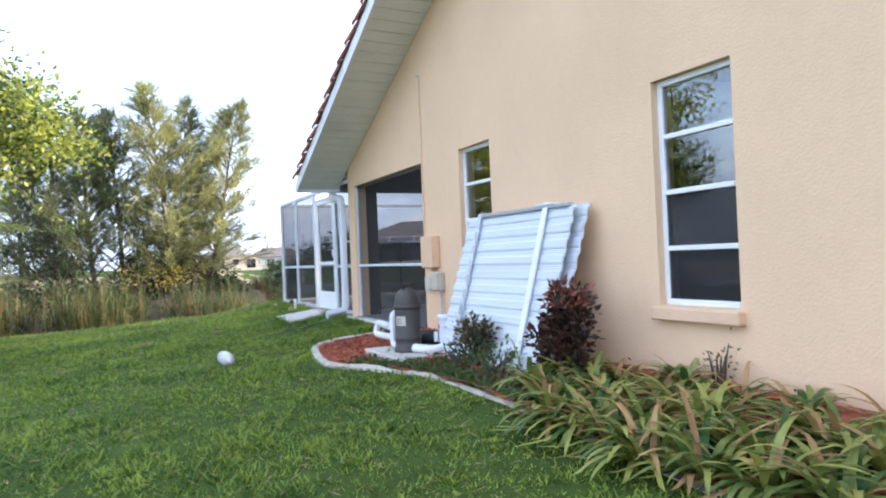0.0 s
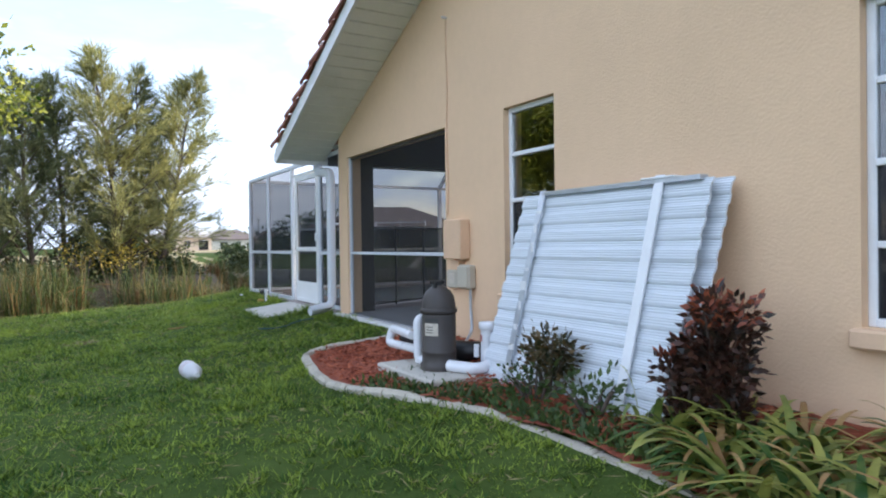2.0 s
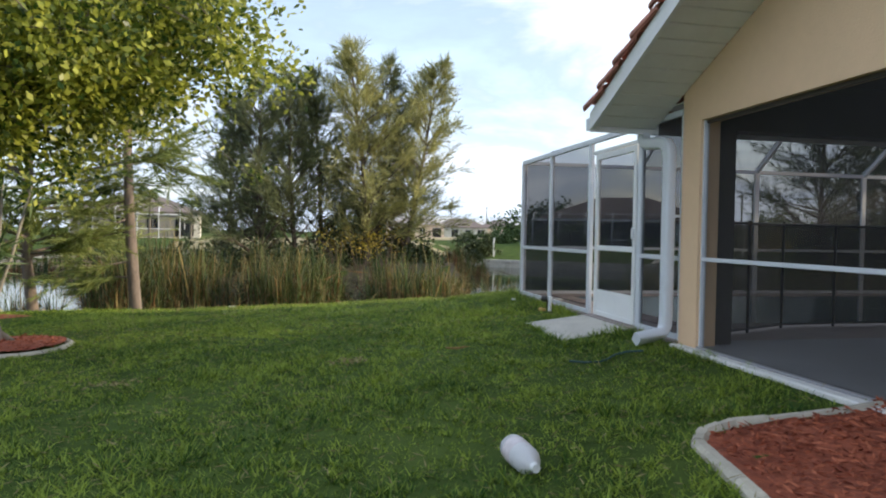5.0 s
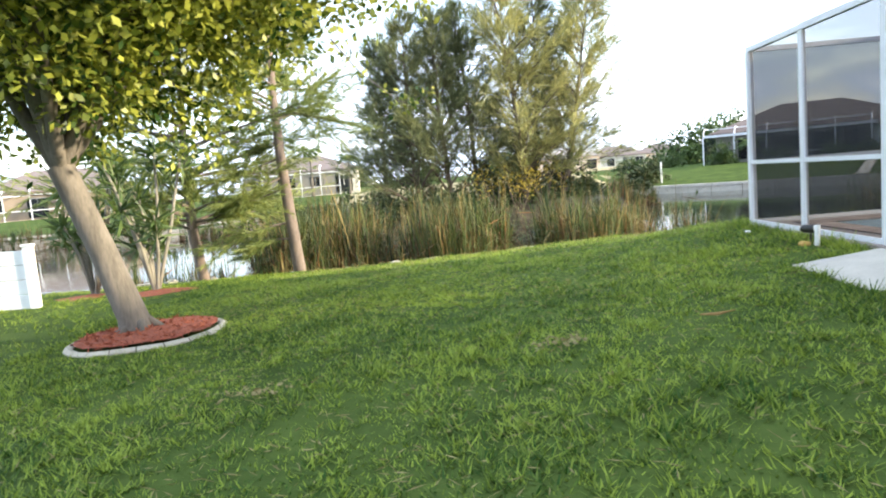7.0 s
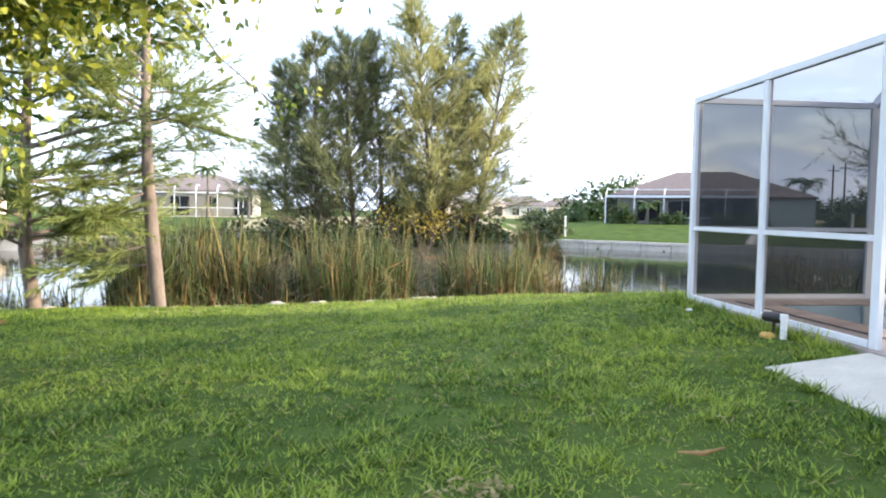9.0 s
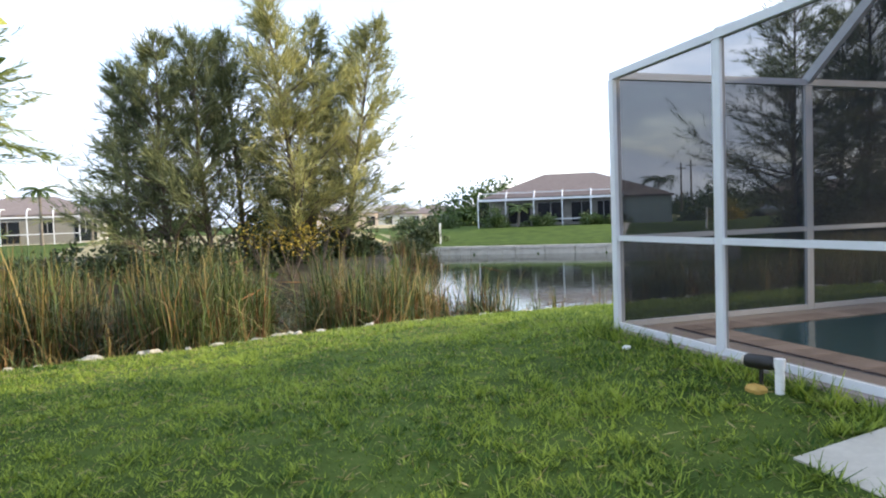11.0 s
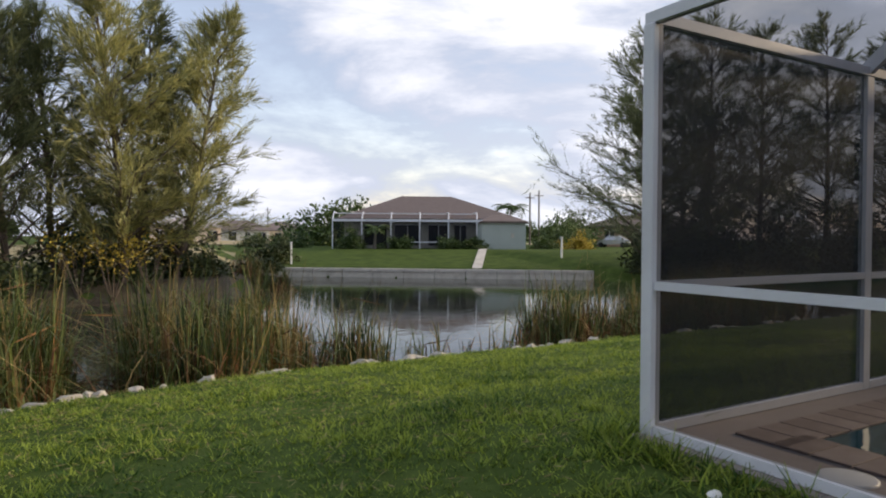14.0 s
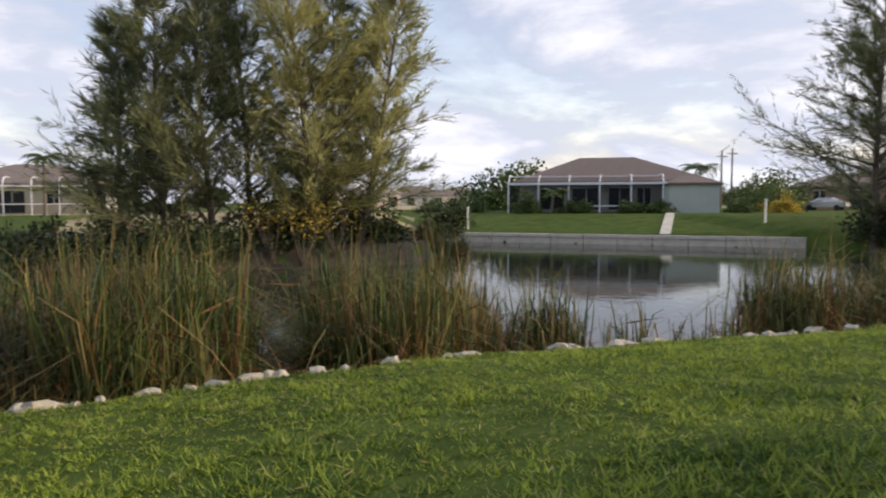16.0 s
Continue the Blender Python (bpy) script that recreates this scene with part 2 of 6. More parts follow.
ROOFGREY = mat("shingle_grey", (0.13, 0.105, 0.10), 0.9, color2=(0.20, 0.165, 0.155), scale=2, bump=0.4, stretch=(1, 1, 6))
ROOFBRN = mat("shingle_brown", (0.115, 0.088, 0.082), 0.9, color2=(0.17, 0.135, 0.125), scale=2, bump=0.4, stretch=(1, 1, 6))
ROOFLT = mat("tile_roof_pale", (0.34, 0.30, 0.28), 0.9, color2=(0.46, 0.41, 0.39), scale=2, bump=0.4, stretch=(1, 1, 6))
PALE = mat("pale_house_paint", (0.60, 0.58, 0.52), 0.85, var=0.06, scale=1, stain=0.15)
SAGE = mat("sage_house_paint", (0.42, 0.47, 0.45), 0.85, var=0.06, scale=1, stain=0.15)
CREAM = mat("cream_house_paint", (0.74, 0.60, 0.46), 0.85, var=0.06, scale=1, stain=0.15)
SAND = mat("sandy_bank", (0.42, 0.33, 0.22), 0.95, color2=(0.60, 0.49, 0.35), scale=0.5, bump=0.5)
SCREEN = screen_mat("screen_mesh", (0.006, 0.009, 0.015), 0.64)
SCREEN_L = screen_mat("lanai_screen_mesh", (0.04, 0.04, 0.042), 0.38)
SCREEN_W = screen_mat("window_screen_mesh", (0.03, 0.03, 0.032), 0.72)
FENCE_MESH = screen_mat("pool_fence_mesh", (0.012, 0.012, 0.014), 0.75)
GLASS = glass_mat("window_glass", (0.72, 0.76, 0.76))
WATER = water_mat("canal_water", (0.030, 0.034, 0.026), 0.10, 2.2)
POOLW = water_mat("pool_water", (0.012, 0.06, 0.075), 0.08, 5)
CARPAINT = mat("silver_car_paint", (0.50, 0.51, 0.53), 0.25, metal=0.4, var=0.05)
DARKGLASS = mat("dark_glass", (0.02, 0.022, 0.025), 0.08, var=0.1)


# ---- mesh helpers ----
def mesh_np(name, verts, faces):
    """Mesh from arrays; all faces have the same number of corners."""
    verts, faces = np.asarray(verts, np.float32), np.asarray(faces, np.int32)
    me = bpy.data.meshes.new(name)
    k = faces.shape[1]
    me.vertices.add(len(verts))
    me.vertices.foreach_set("co", verts.ravel())
    me.loops.add(faces.size)
    me.loops.foreach_set("vertex_index", faces.ravel())
    me.polygons.add(len(faces))
    me.polygons.foreach_set("loop_start", np.arange(0, faces.size, k, dtype=np.int32))
    me.polygons.foreach_set("loop_total", np.full(len(faces), k, np.int32))
    me.update(calc_edges=True)
    return me


class Geo:
    """Collects vertices and faces of one mesh, in world coordinates."""

    def __init__(self):
        self.v, self.f, self.smooth = [], [], []

    def add(self, vs, fs, smooth=False):
        o = len(self.v)
        self.v += [tuple(p) for p in vs]
        self.f += [tuple(i + o for i in f) for f in fs]
        self.smooth += [smooth] * len(fs)
        return self

    def box(self, x0, y0, z0, x1, y1, z1, m=None, bevel=0.0):
        x0, x1 = min(x0, x1), max(x0, x1)
        y0, y1 = min(y0, y1), max(y0, y1)
        z0, z1 = min(z0, z1), max(z0, z1)
        c = Vector(((x0 + x1) / 2, (y0 + y1) / 2, (z0 + z1) / 2))
        h = ((x1 - x0) / 2, (y1 - y0) / 2, (z1 - z0) / 2)
        b = min(bevel, min(h) * 0.6)
        vs, fs = [], []
        if b <= 0:
            vs = [Vector((sx * h[0], sy * h[1], sz * h[2])) for sx in (-1, 1) for sy in (-1, 1) for sz in (-1, 1)]
            fs = [(0, 1, 3, 2), (4, 6, 7, 5), (0, 4, 5, 1), (2, 3, 7, 6), (0, 2, 6, 4), (1, 5, 7, 3)]
        else:
            idx = {}
            for sx in (-1, 1):
                for sy in (-1, 1):
                    for sz in (-1, 1):
                        for ax in range(3):
                            p = [sx * (h[0] - b), sy * (h[1] - b), sz * (h[2] - b)]
                            p[ax] = (sx, sy, sz)[ax] * h[ax]
                            idx[(sx, sy, sz, ax)] = len(vs)
                            vs.append(Vector(p))
            for s in (-1, 1):
                fs.append([idx[(s, a, c2, 0)] for a, c2 in ((-1, -1), (1, -1), (1, 1), (-1, 1))][::s])
                fs.append([idx[(a, s, c2, 1)] for a, c2 in ((-1, -1), (-1, 1), (1, 1), (1, -1))][::s])
                fs.append([idx[(a, c2, s, 2)] for a, c2 in ((-1, -1), (1, -1), (1, 1), (-1, 1))][::s])
            for a in (-1, 1):
                for c2 in (-1, 1):
                    fs.append([idx[(a, c2, -1, 0)], idx[(a, c2, 1, 0)], idx[(a, c2, 1, 1)], idx[(a, c2, -1, 1)]][::a * c2])
                    fs.append([idx[(a, -1, c2, 0)], idx[(a, -1, c2, 2)], idx[(a, 1, c2, 2)], idx[(a, 1, c2, 0)]][::a * c2])
                    fs.append([idx[(-1, a, c2, 1)], idx[(1, a, c2, 1)], idx[(1, a, c2, 2)], idx[(-1, a, c2, 2)]][::a * c2])
            for sx in (-1, 1):
                for sy in (-1, 1):
                    for sz in (-1, 1):
                        fs.append([idx[(sx, sy, sz, 0)], idx[(sx, sy, sz, 1)], idx[(sx, sy, sz, 2)]][::sx * sy * sz])
        vs = [(m @ (p + c) if m else p + c) for p in vs]
        return self.add(vs, fs)

    def tube(self, pts, rad, n=10, cap=True, smooth=True):
        pts = [Vector(p) for p in pts]
        rad = rad if isinstance(rad, (list, tuple)) else [rad] * len(pts)
        vs, fs = [], []
        side = None
        for i, p in enumerate(pts):
            d = (pts[min(i + 1, len(pts) - 1)] - pts[max(i - 1, 0)]).normalized()
            if side is None:
                side = d.orthogonal().normalized()
            else:
                side = (side - d * side.dot(d)).normalized()
            up = d.cross(side)
            for j in range(n):
                a = 2 * math.pi * j / n
                vs.append(p + (side * math.cos(a) + up * math.sin(a)) * rad[i])
        for i in range(len(pts) - 1):
            for j in range(n):
                k = (j + 1) % n
                fs.append((i * n + j, i * n + k, (i + 1) * n + k, (i + 1) * n + j))
        self.add(vs, fs, smooth)
        if cap:
            self.add(vs[:n][::-1], [tuple(range(n))])
            self.add(vs[-n:], [tuple(range(n))])
        return self

    def lathe(self, c, prof, n=24):
        """Profile of (radius, z) turned about the vertical through c."""
        vs = [(c[0] + r * math.cos(2 * math.pi * j / n), c[1] + r * math.sin(2 * math.pi * j / n), c[2] + z)
              for r, z in prof for j in range(n)]
        fs = [(i * n + j, i * n + (j + 1) % n, (i + 1) * n + (j + 1) % n, (i + 1) * n + j)
              for i in range(len(prof) - 1) for j in range(n)]
        fs.append(tuple(range((len(prof) - 1) * n, len(prof) * n)))
        return self.add(vs, fs, True)

    def quad(self, a, b, c, d):
        return self.add([a, b, c, d], [(0, 1, 2, 3)])

    def mesh(self, name, origin=(0, 0, 0)):
        me = bpy.data.meshes.new(name)
        o = Vector(origin)
        me.from_pydata([tuple(Vector(p) - o) for p in self.v], [], self.f)
        me.polygons.foreach_set("use_smooth", self.smooth)
        me.update()
        return me


def thing(name, label, category, at=(0, 0, 0), group="", kind=""):
    ob = new(name)
    ob.empty_display_size = 0.1
    ob.location = at
    return tagged(ob, label, category, group, kind)


def origin_of(ob):
    v = Vector((0, 0, 0))
    while ob is not None:
        v += Vector(ob.location)
        ob = ob.parent
    return v


def part(name, geo, material, parent, label=""):
    """One mesh object under a thing; the geometry is given in world coordinates."""
    me = geo.mesh(name, origin_of(parent)) if isinstance(geo, Geo) else geo
    ob = new(name, me)
    me.materials.clear()
    me.materials.append(material)
    ob.parent = parent
    return tagged(ob, label)


def solo(name, geo, material, label, category, group="", kind="", at=(0, 0, 0)):
    """A thing that is one mesh."""
    me = geo.mesh(name, at) if isinstance(geo, Geo) else geo
    ob = new(name, me)
    ob.location = at
    me.materials.append(material)
    return tagged(ob, label, category, group, kind)


rng = np.random.default_rng(7)


def unit(v):
    return v / np.maximum(1e-6, np.linalg.norm(v, axis=1, keepdims=True))


def leaf_arrays(base, way, length, width, seed=1, mid=0.45, fold=None):
    """Diamond leaves from base points along unit ways."""
    r = np.random.default_rng(seed)
    base, way = np.asarray(base), unit(np.asarray(way))
    side = unit(np.cross(way, r.normal(size=way.shape)))
    L, W = np.asarray(length).reshape(-1, 1), np.asarray(width).reshape(-1, 1)
    m = base + way * L * mid
    v = np.stack([base, m + side * W, base + way * L, m - side * W], 1).reshape(-1, 3)
    f = np.arange(len(base) * 4).reshape(-1, 4)
    return v, f


def leaf_mesh(name, *a, **k):
    return mesh_np(name, *leaf_arrays(*a, **k))


def blade_arrays(base, lean, height, width, curve, seed=1, seg=2):
    """Upright grass blades that bend over along lean: strips of seg quads."""
    r = np.random.default_rng(seed)
    n = len(base)
    lean = np.asarray(lean)
    side = np.stack([-lean[:, 1], lean[:, 0], np.zeros(n)], 1)
    tw = r.uniform(-0.9, 0.9, (n, 1))
    side = unit(side + lean * tw)
    rows = []
    for i in range(seg + 1):
        s = i / seg
        p = base + lean * (curve * s ** 2)[:, None]
        p[:, 2] += height * (s - 0.35 * (curve / np.maximum(height, 1e-3)) * s ** 2)
        w = (width * (1.0 - 0.85 * s ** 1.5))[:, None] * side
        rows += [p - w, p + w]
    v = np.stack(rows, 1).reshape(-1, 3)
    k = 2 * (seg + 1)
    o = (np.arange(n) * k)[:, None]
    f = np.concatenate([np.stack([o[:, 0] + 2 * i, o[:, 0] + 2 * i + 1, o[:, 0] + 2 * i + 3, o[:, 0] + 2 * i + 2], 1) for i in range(seg)])
    return v, f


def reed_arrays(base, lean, height, width, tip, kink, seed=1, seg=6):
    """Cattail blades: straight up to a kink, then arching over along lean."""
    r = np.random.default_rng(seed)
    n = len(base)
    side = unit(np.stack([-lean[:, 1], lean[:, 0], np.zeros(n)], 1) + lean * r.uniform(-0.9, 0.9, (n, 1)))
    slope = r.normal(size=(n, 2)) * 0.10
    rows = []
    for i in range(seg + 1):
        s = i / seg
        q = np.clip((s - kink) / (1 - kink), 0, 1)
        p = base.copy()
        p[:, :2] += slope * (height * s)[:, None] + lean[:, :2] * (height * tip * q ** 1.5)[:, None]
        p[:, 2] += height * (s - (1 - kink) * np.clip(tip * 1.9, 0, 1.5) * q ** 2)
        w = (width * (1.0 - 0.9 * s ** 2.2))[:, None] * side
        rows += [p - w, p + w]
    v = np.stack(rows, 1).reshape(-1, 3)
    k = 2 * (seg + 1)
    o = np.arange(n) * k
    f = np.concatenate([np.stack([o + 2 * i, o + 2 * i + 1, o + 2 * i + 3, o + 2 * i + 2], 1) for i in range(seg)])
    return v, f


# ---- the lie of the land ----
WATER_Z = -1.8


def shore(x):
    return np.interp(x, [-400, -30, -14, -9.3, -7.4, -5.6, -3.2, -2, -0.6, 1.2, 4, 7, 12, 400], [20, 20.5, 21.4, 22.2, 22.35, 22.5, 22.85, 23.05, 23.4, 23.45, 23.4, 23.2, 23.2, 25])


def far_bank(x):
    return np.interp(x, [-400, -60, -28, -14, -9, 4, 8, 9.9, 28.8, 29.6, 33, 45, 400], [52, 52, 52, 49, 44.0, 44.0, 51, 62.1, 47.7, 43, 38, 33, 28])


def land(x, y):
    x, y = np.asarray(x, float), np.asarray(y, float)
    s = np.clip((y - 12) / 12, 0, 1)
    d = np.clip(-x, 0, 400)
    zx = -0.135 * np.minimum(d, 0.8) - 0.075 * np.clip(d - 0.8, 0, 2.4) - 0.03 * np.clip(d - 3.2, 0, 9)
    near = -0.03 + zx * (1 - s) - 0.97 * s ** 2.4 - 0.19 * np.clip((d - 1) / 5, 0, 1) * s
    near = near + 0.012 * np.sin(x * 2.1 + 0.6) * np.sin(y * 1.7) + 0.008 * np.sin(x * 5.3) * np.cos(y * 4.6)
    berm = np.exp(-(np.minimum(x, 0) / 0.9) ** 2) * np.clip((y - 13.8) / 1.2, 0, 1) * np.clip((19.0 - y) / 2.2, 0, 1)
    near = near * (1 - berm) + (-0.015) * berm
    edge = shore(x)
    k = np.clip((y - edge) / 1.3, 0, 1)
    near = near * (1 - k) + (-2.6) * k
    fb = far_bank(x)
    wall = ((x > 9.6) & (x < 29.0)).astype(float)
    g = y - fb
    rise = np.clip((g + 0.3) / 1.6, 0, 1) * (1 - wall) + np.clip((g - 0.15) / 0.15, 0, 1) * wall
    top = -1.2 + np.clip(g / 14, 0, 1) * 1.2
    far = -2.6 * (1 - rise) + top * rise
    return np.where(y > edge + 6, far, near)


# ---- ground, water ----
def steps(edges):
    out = []
    for a, b, n in edges:
        out += list(np.linspace(a, b, n, endpoint=False))
    return np.array(out + [edges[-1][1]])


gx = steps([(-1600, -200, 10), (-200, -40, 16), (-40, -12, 28), (-12, 12, 96), (12, 50, 48), (50, 200, 15), (200, 1600, 10)])
gy = steps([(-1600, -100, 10), (-100, -10, 9), (-10, 17, 54), (17, 28, 55), (28, 62, 68), (62, 100, 19), (100, 2600, 16)])
GX, GY = np.meshgrid(gx, gy, indexing="ij")
GZ = land(GX, GY)
ny = len(gy)
ii = (np.arange(len(gx) - 1)[:, None] * ny + np.arange(ny - 1)[None, :]).ravel()
gm = mesh_np("ground", np.stack([GX, GY, GZ], -1).reshape(-1, 3), np.stack([ii, ii + ny, ii + ny + 1, ii + 1], 1))
gm.polygons.foreach_set("use_smooth", [True] * len(gm.polygons))
ground = solo("ground", gm, GROUND, "mown green lawn sloping down to a canal", "ground", kind="structure")

wg = Geo()
wg.quad((-420, 19, WATER_Z), (420, 19, WATER_Z), (420, 72, WATER_Z), (-420, 72, WATER_Z))
solo("water", wg, WATER, "still dark canal water reflecting sky and trees", "water", kind="structure")

# ---- house ----
RIDGE_Y, SLOPE, EAVE_Y, EAVE_Z = 2.5, 0.467, 12.33, 2.12
CORNER = 11.78
T = 0.2


def rake_z(y):
    return EAVE_Z + SLOPE * (EAVE_Y - y if y > RIDGE_Y else y - (2 * RIDGE_Y - EAVE_Y))


SOUTH = 2 * RIDGE_Y - CORNER
W1, W2, LA = (4.29, 4.975), (7.25, 7.925), (8.92, 11.49)
SILL, HEAD, LHEAD = 0.48, 2.095, 2.085
wall = Geo()
for a, b in ((SOUTH, W1[0]), (W1[1], W2[0]), (W2[1], LA[0]), (LA[1], CORNER)):
    wall.box(0, a, -0.7, T, b, HEAD)
for a, b in (W1, W2):
    wall.box(0, a, -0.7, T, b, SILL)
wall.box(0, LA[0], -0.7, T, LA[1], -0.03)
wall.box(0, LA[0], LHEAD, T, LA[1], HEAD)
prof = [(SOUTH, HEAD), (CORNER, HEAD), (CORNER, rake_z(CORNER)), (RIDGE_Y, rake_z(RIDGE_Y)), (SOUTH, rake_z(SOUTH))]
wall.add([(0, y, z) for y, z in prof] + [(T, y, z) for y, z in prof],
         [(4, 3, 2, 1, 0), (5, 6, 7, 8, 9)] + [(i, (i + 1) % 5, 5 + (i + 1) % 5, 5 + i) for i in range(5)])
wall_west = solo("wall_west", wall, STUCCO, "tan stucco gable wall with window openings", "wall", kind="structure")
oth = Geo()
oth.box(T, SOUTH, -0.7, 14, SOUTH + T, 2.3).box(13.8, SOUTH + T, -0.7, 14, CORNER - 3, 2.3)
solo("wall_south", oth, STUCCO, "tan stucco outer walls of the house", "wall", kind="structure")

SLABWHITE = mat("painted_slab_edge", (0.70, 0.69, 0.67), 0.8, var=0.1, scale=5, bump=0.3, stain=0.25)
# lanai inside the corner of the house
lan = Geo()
lan.box(T, LA[0] - 0.14, -0.02, 7.0, LA[0] - 0.02, 2.5).box(6.9, LA[0] - 0.02, -0.02, 7.0, CORNER, 2.5)
solo("wall_lanai", lan, STUCCO_TRIM, "tan inner walls of the screened porch", "wall", kind="structure")
# post and header are coloured dark to stand for porch shade
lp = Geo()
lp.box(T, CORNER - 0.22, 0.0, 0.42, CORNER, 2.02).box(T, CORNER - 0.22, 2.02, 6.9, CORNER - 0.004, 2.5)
solo("wall_north", lp, INNER_SHADE, "corner post and header of the porch, coloured dark as in shade", "wall", kind="structure")
solo("floor", Geo().box(0.004, LA[0] - 0.02, -0.10, 6.9, CORNER - 0.004, 0.0), LANAI, "grey coated concrete porch floor", "floor", kind="structure")
# ceiling shade comes from its dark material
solo("ceiling", Geo().box(T, LA[0] - 0.02, 2.5, 6.9, CORNER - 0.004, 2.56), CEIL_SHADE, "porch ceiling coloured dark as in shade", "ceiling", kind="structure")
ftg = Geo().box(-0.12, LA[0] + 0.05, -0.4, -0.003, CORNER - 0.02, -0.012, bevel=0.012)
solo("trim_footing", ftg, SLABWHITE, "pale concrete slab edge below the porch opening", "footing", kind="structure")

# rooms behind the windows; indoor dimness is put into the near-black wall colour
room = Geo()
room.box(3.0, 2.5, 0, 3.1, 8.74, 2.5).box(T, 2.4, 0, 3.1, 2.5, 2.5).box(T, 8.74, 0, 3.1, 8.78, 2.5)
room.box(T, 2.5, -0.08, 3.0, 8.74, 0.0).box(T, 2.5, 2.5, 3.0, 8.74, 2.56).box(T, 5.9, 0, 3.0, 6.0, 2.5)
solo("wall_inner", room, INNER_SHADE, "rooms behind the windows, dimness put into the wall colour", "wall", kind="structure")

# soffit, fascia, roof deck
sof = Geo()
EX = -0.70


def slab(geo, x0, x1, y0, y1, up0, up1, n=1):
    """A slab that follows the roof slope, from up0 to up1 above the rake line."""
    for k in range(n):
        a, b = y0 + (y1 - y0) * k / n, y0 + (y1 - y0) * (k + 1) / n
        vs = [(x, y, rake_z(y) + u) for x in (x0, x1) for y in (a, b) for u in (up0, up1)]
        geo.add(vs, [(0, 1, 3, 2), (4, 6, 7, 5), (0, 4, 5, 1), (2, 3, 7, 6), (0, 2, 6, 4), (1, 5, 7, 3)])


nb = 58
for k in range(nb):
    a = RIDGE_Y + (EAVE_Y - RIDGE_Y) * k / nb
    b = RIDGE_Y + (EAVE_Y - RIDGE_Y) * (k + 1) / nb - 0.020
    slab(sof, EX + 0.03, -0.002, a, b, 0.0, 0.03)
slab(sof, EX + 0.03, -0.002, RIDGE_Y, EAVE_Y, 0.05, 0.058)
sof.box(0.002, CORNER + 0.003, 2.30, 9.0, EAVE_Y - 0.03, 2.31)
solo("trim_soffit", sof, SOFFIT, "off-white ribbed vinyl soffit under the roof overhang", "soffit", kind="structure")
fas = Geo()
slab(fas, EX - 0.012, EX + 0.028, RIDGE_Y, EAVE_Y, -0.03, 0.15, 1)
fas.box(EX - 0.012, EAVE_Y, EAVE_Z - 0.05, 9.0, EAVE_Y + 0.02, EAVE_Z + 0.15)
solo("trim_fascia", fas, WHITE, "white painted fascia board along the roof edge", "fascia", kind="structure")
roof = thing("roof", "terracotta barrel tile roof over the house", "roof", (0, RIDGE_Y, 4), kind="structure")
rd = Geo()
slab(rd, EX + 0.03, 14.4, RIDGE_Y, EAVE_Y - 0.001, 0.13, 0.16)
rd.add([(x, y, z) for x in (EX + 0.03, 14.4) for y, z in ((RIDGE_Y, rake_z(RIDGE_Y) + 0.13), (2 * RIDGE_Y - EAVE_Y, EAVE_Z + 0.13), (RIDGE_Y, rake_z(RIDGE_Y) + 0.16), (2 * RIDGE_Y - EAVE_Y, EAVE_Z + 0.16))],
       [(0, 1, 3, 2), (4, 6, 7, 5), (0, 4, 5, 1), (2, 3, 7, 6), (0, 2, 6, 4), (1, 5, 7, 3)])
part("roof_deck", rd, TILE_J, roof)
# rake tiles, lapped one over another
tl = Geo()
ang = math.atan(SLOPE)
for s in range(2):
    n = 10
    for j in range(n):
        a0, a1 = math.pi * j / (n - 1) * 1.15 - 0.2, 0
        r = 0.10 if s == 0 else 0.083
        tl.v.append((-math.cos(a0) * r, (0.42 if s == 0 else 0.0) - 0.42, math.sin(a0) * r * 0.8 + (0.03 if s == 0 else 0.0)))
o = 10
tl.f += [(j, j + 1, o + j + 1, o + j) for j in range(9)]
tl.smooth += [True] * 9
base_n = len(tl.v)
tl.v += [(x * 0.86, y, z - 0.018) for x, y, z in tl.v[:20]]
tl.f += [(20 + j, 30 + j, 31 + j, 21 + j) for j in range(9)]
tl.smooth += [True] * 9
tl.f += [(j, 20 + j, 21 + j, j + 1) for j in range(9)] + [(10 + j, 11 + j, 31 + j, 30 + j) for j in range(9)]
tl.smooth += [False] * 18
tile_me = tl.mesh("roof_tile")
tile_me.materials.append(TILE)
step = 0.36
for k in range(28):
    y = EAVE_Y + 0.06 - k * step * math.cos(ang)
    if y < RIDGE_Y + 0.2:
        break
    for c in range(3):
        ob = new("roof_tile", tile_me)
        ob.parent = roof
        ob.matrix_basis = Matrix.Translation(Vector((EX + 0.03 + c * 0.24, y, rake_z(y) + 0.155 + (0.035 if c == 0 else 0))) - Vector((0, RIDGE_Y, 4))) @ \
            pose(0, 0, 0, -math.degrees(ang) + 3.0 + random.uniform(-1, 1), 0, random.uniform(-2, 2))


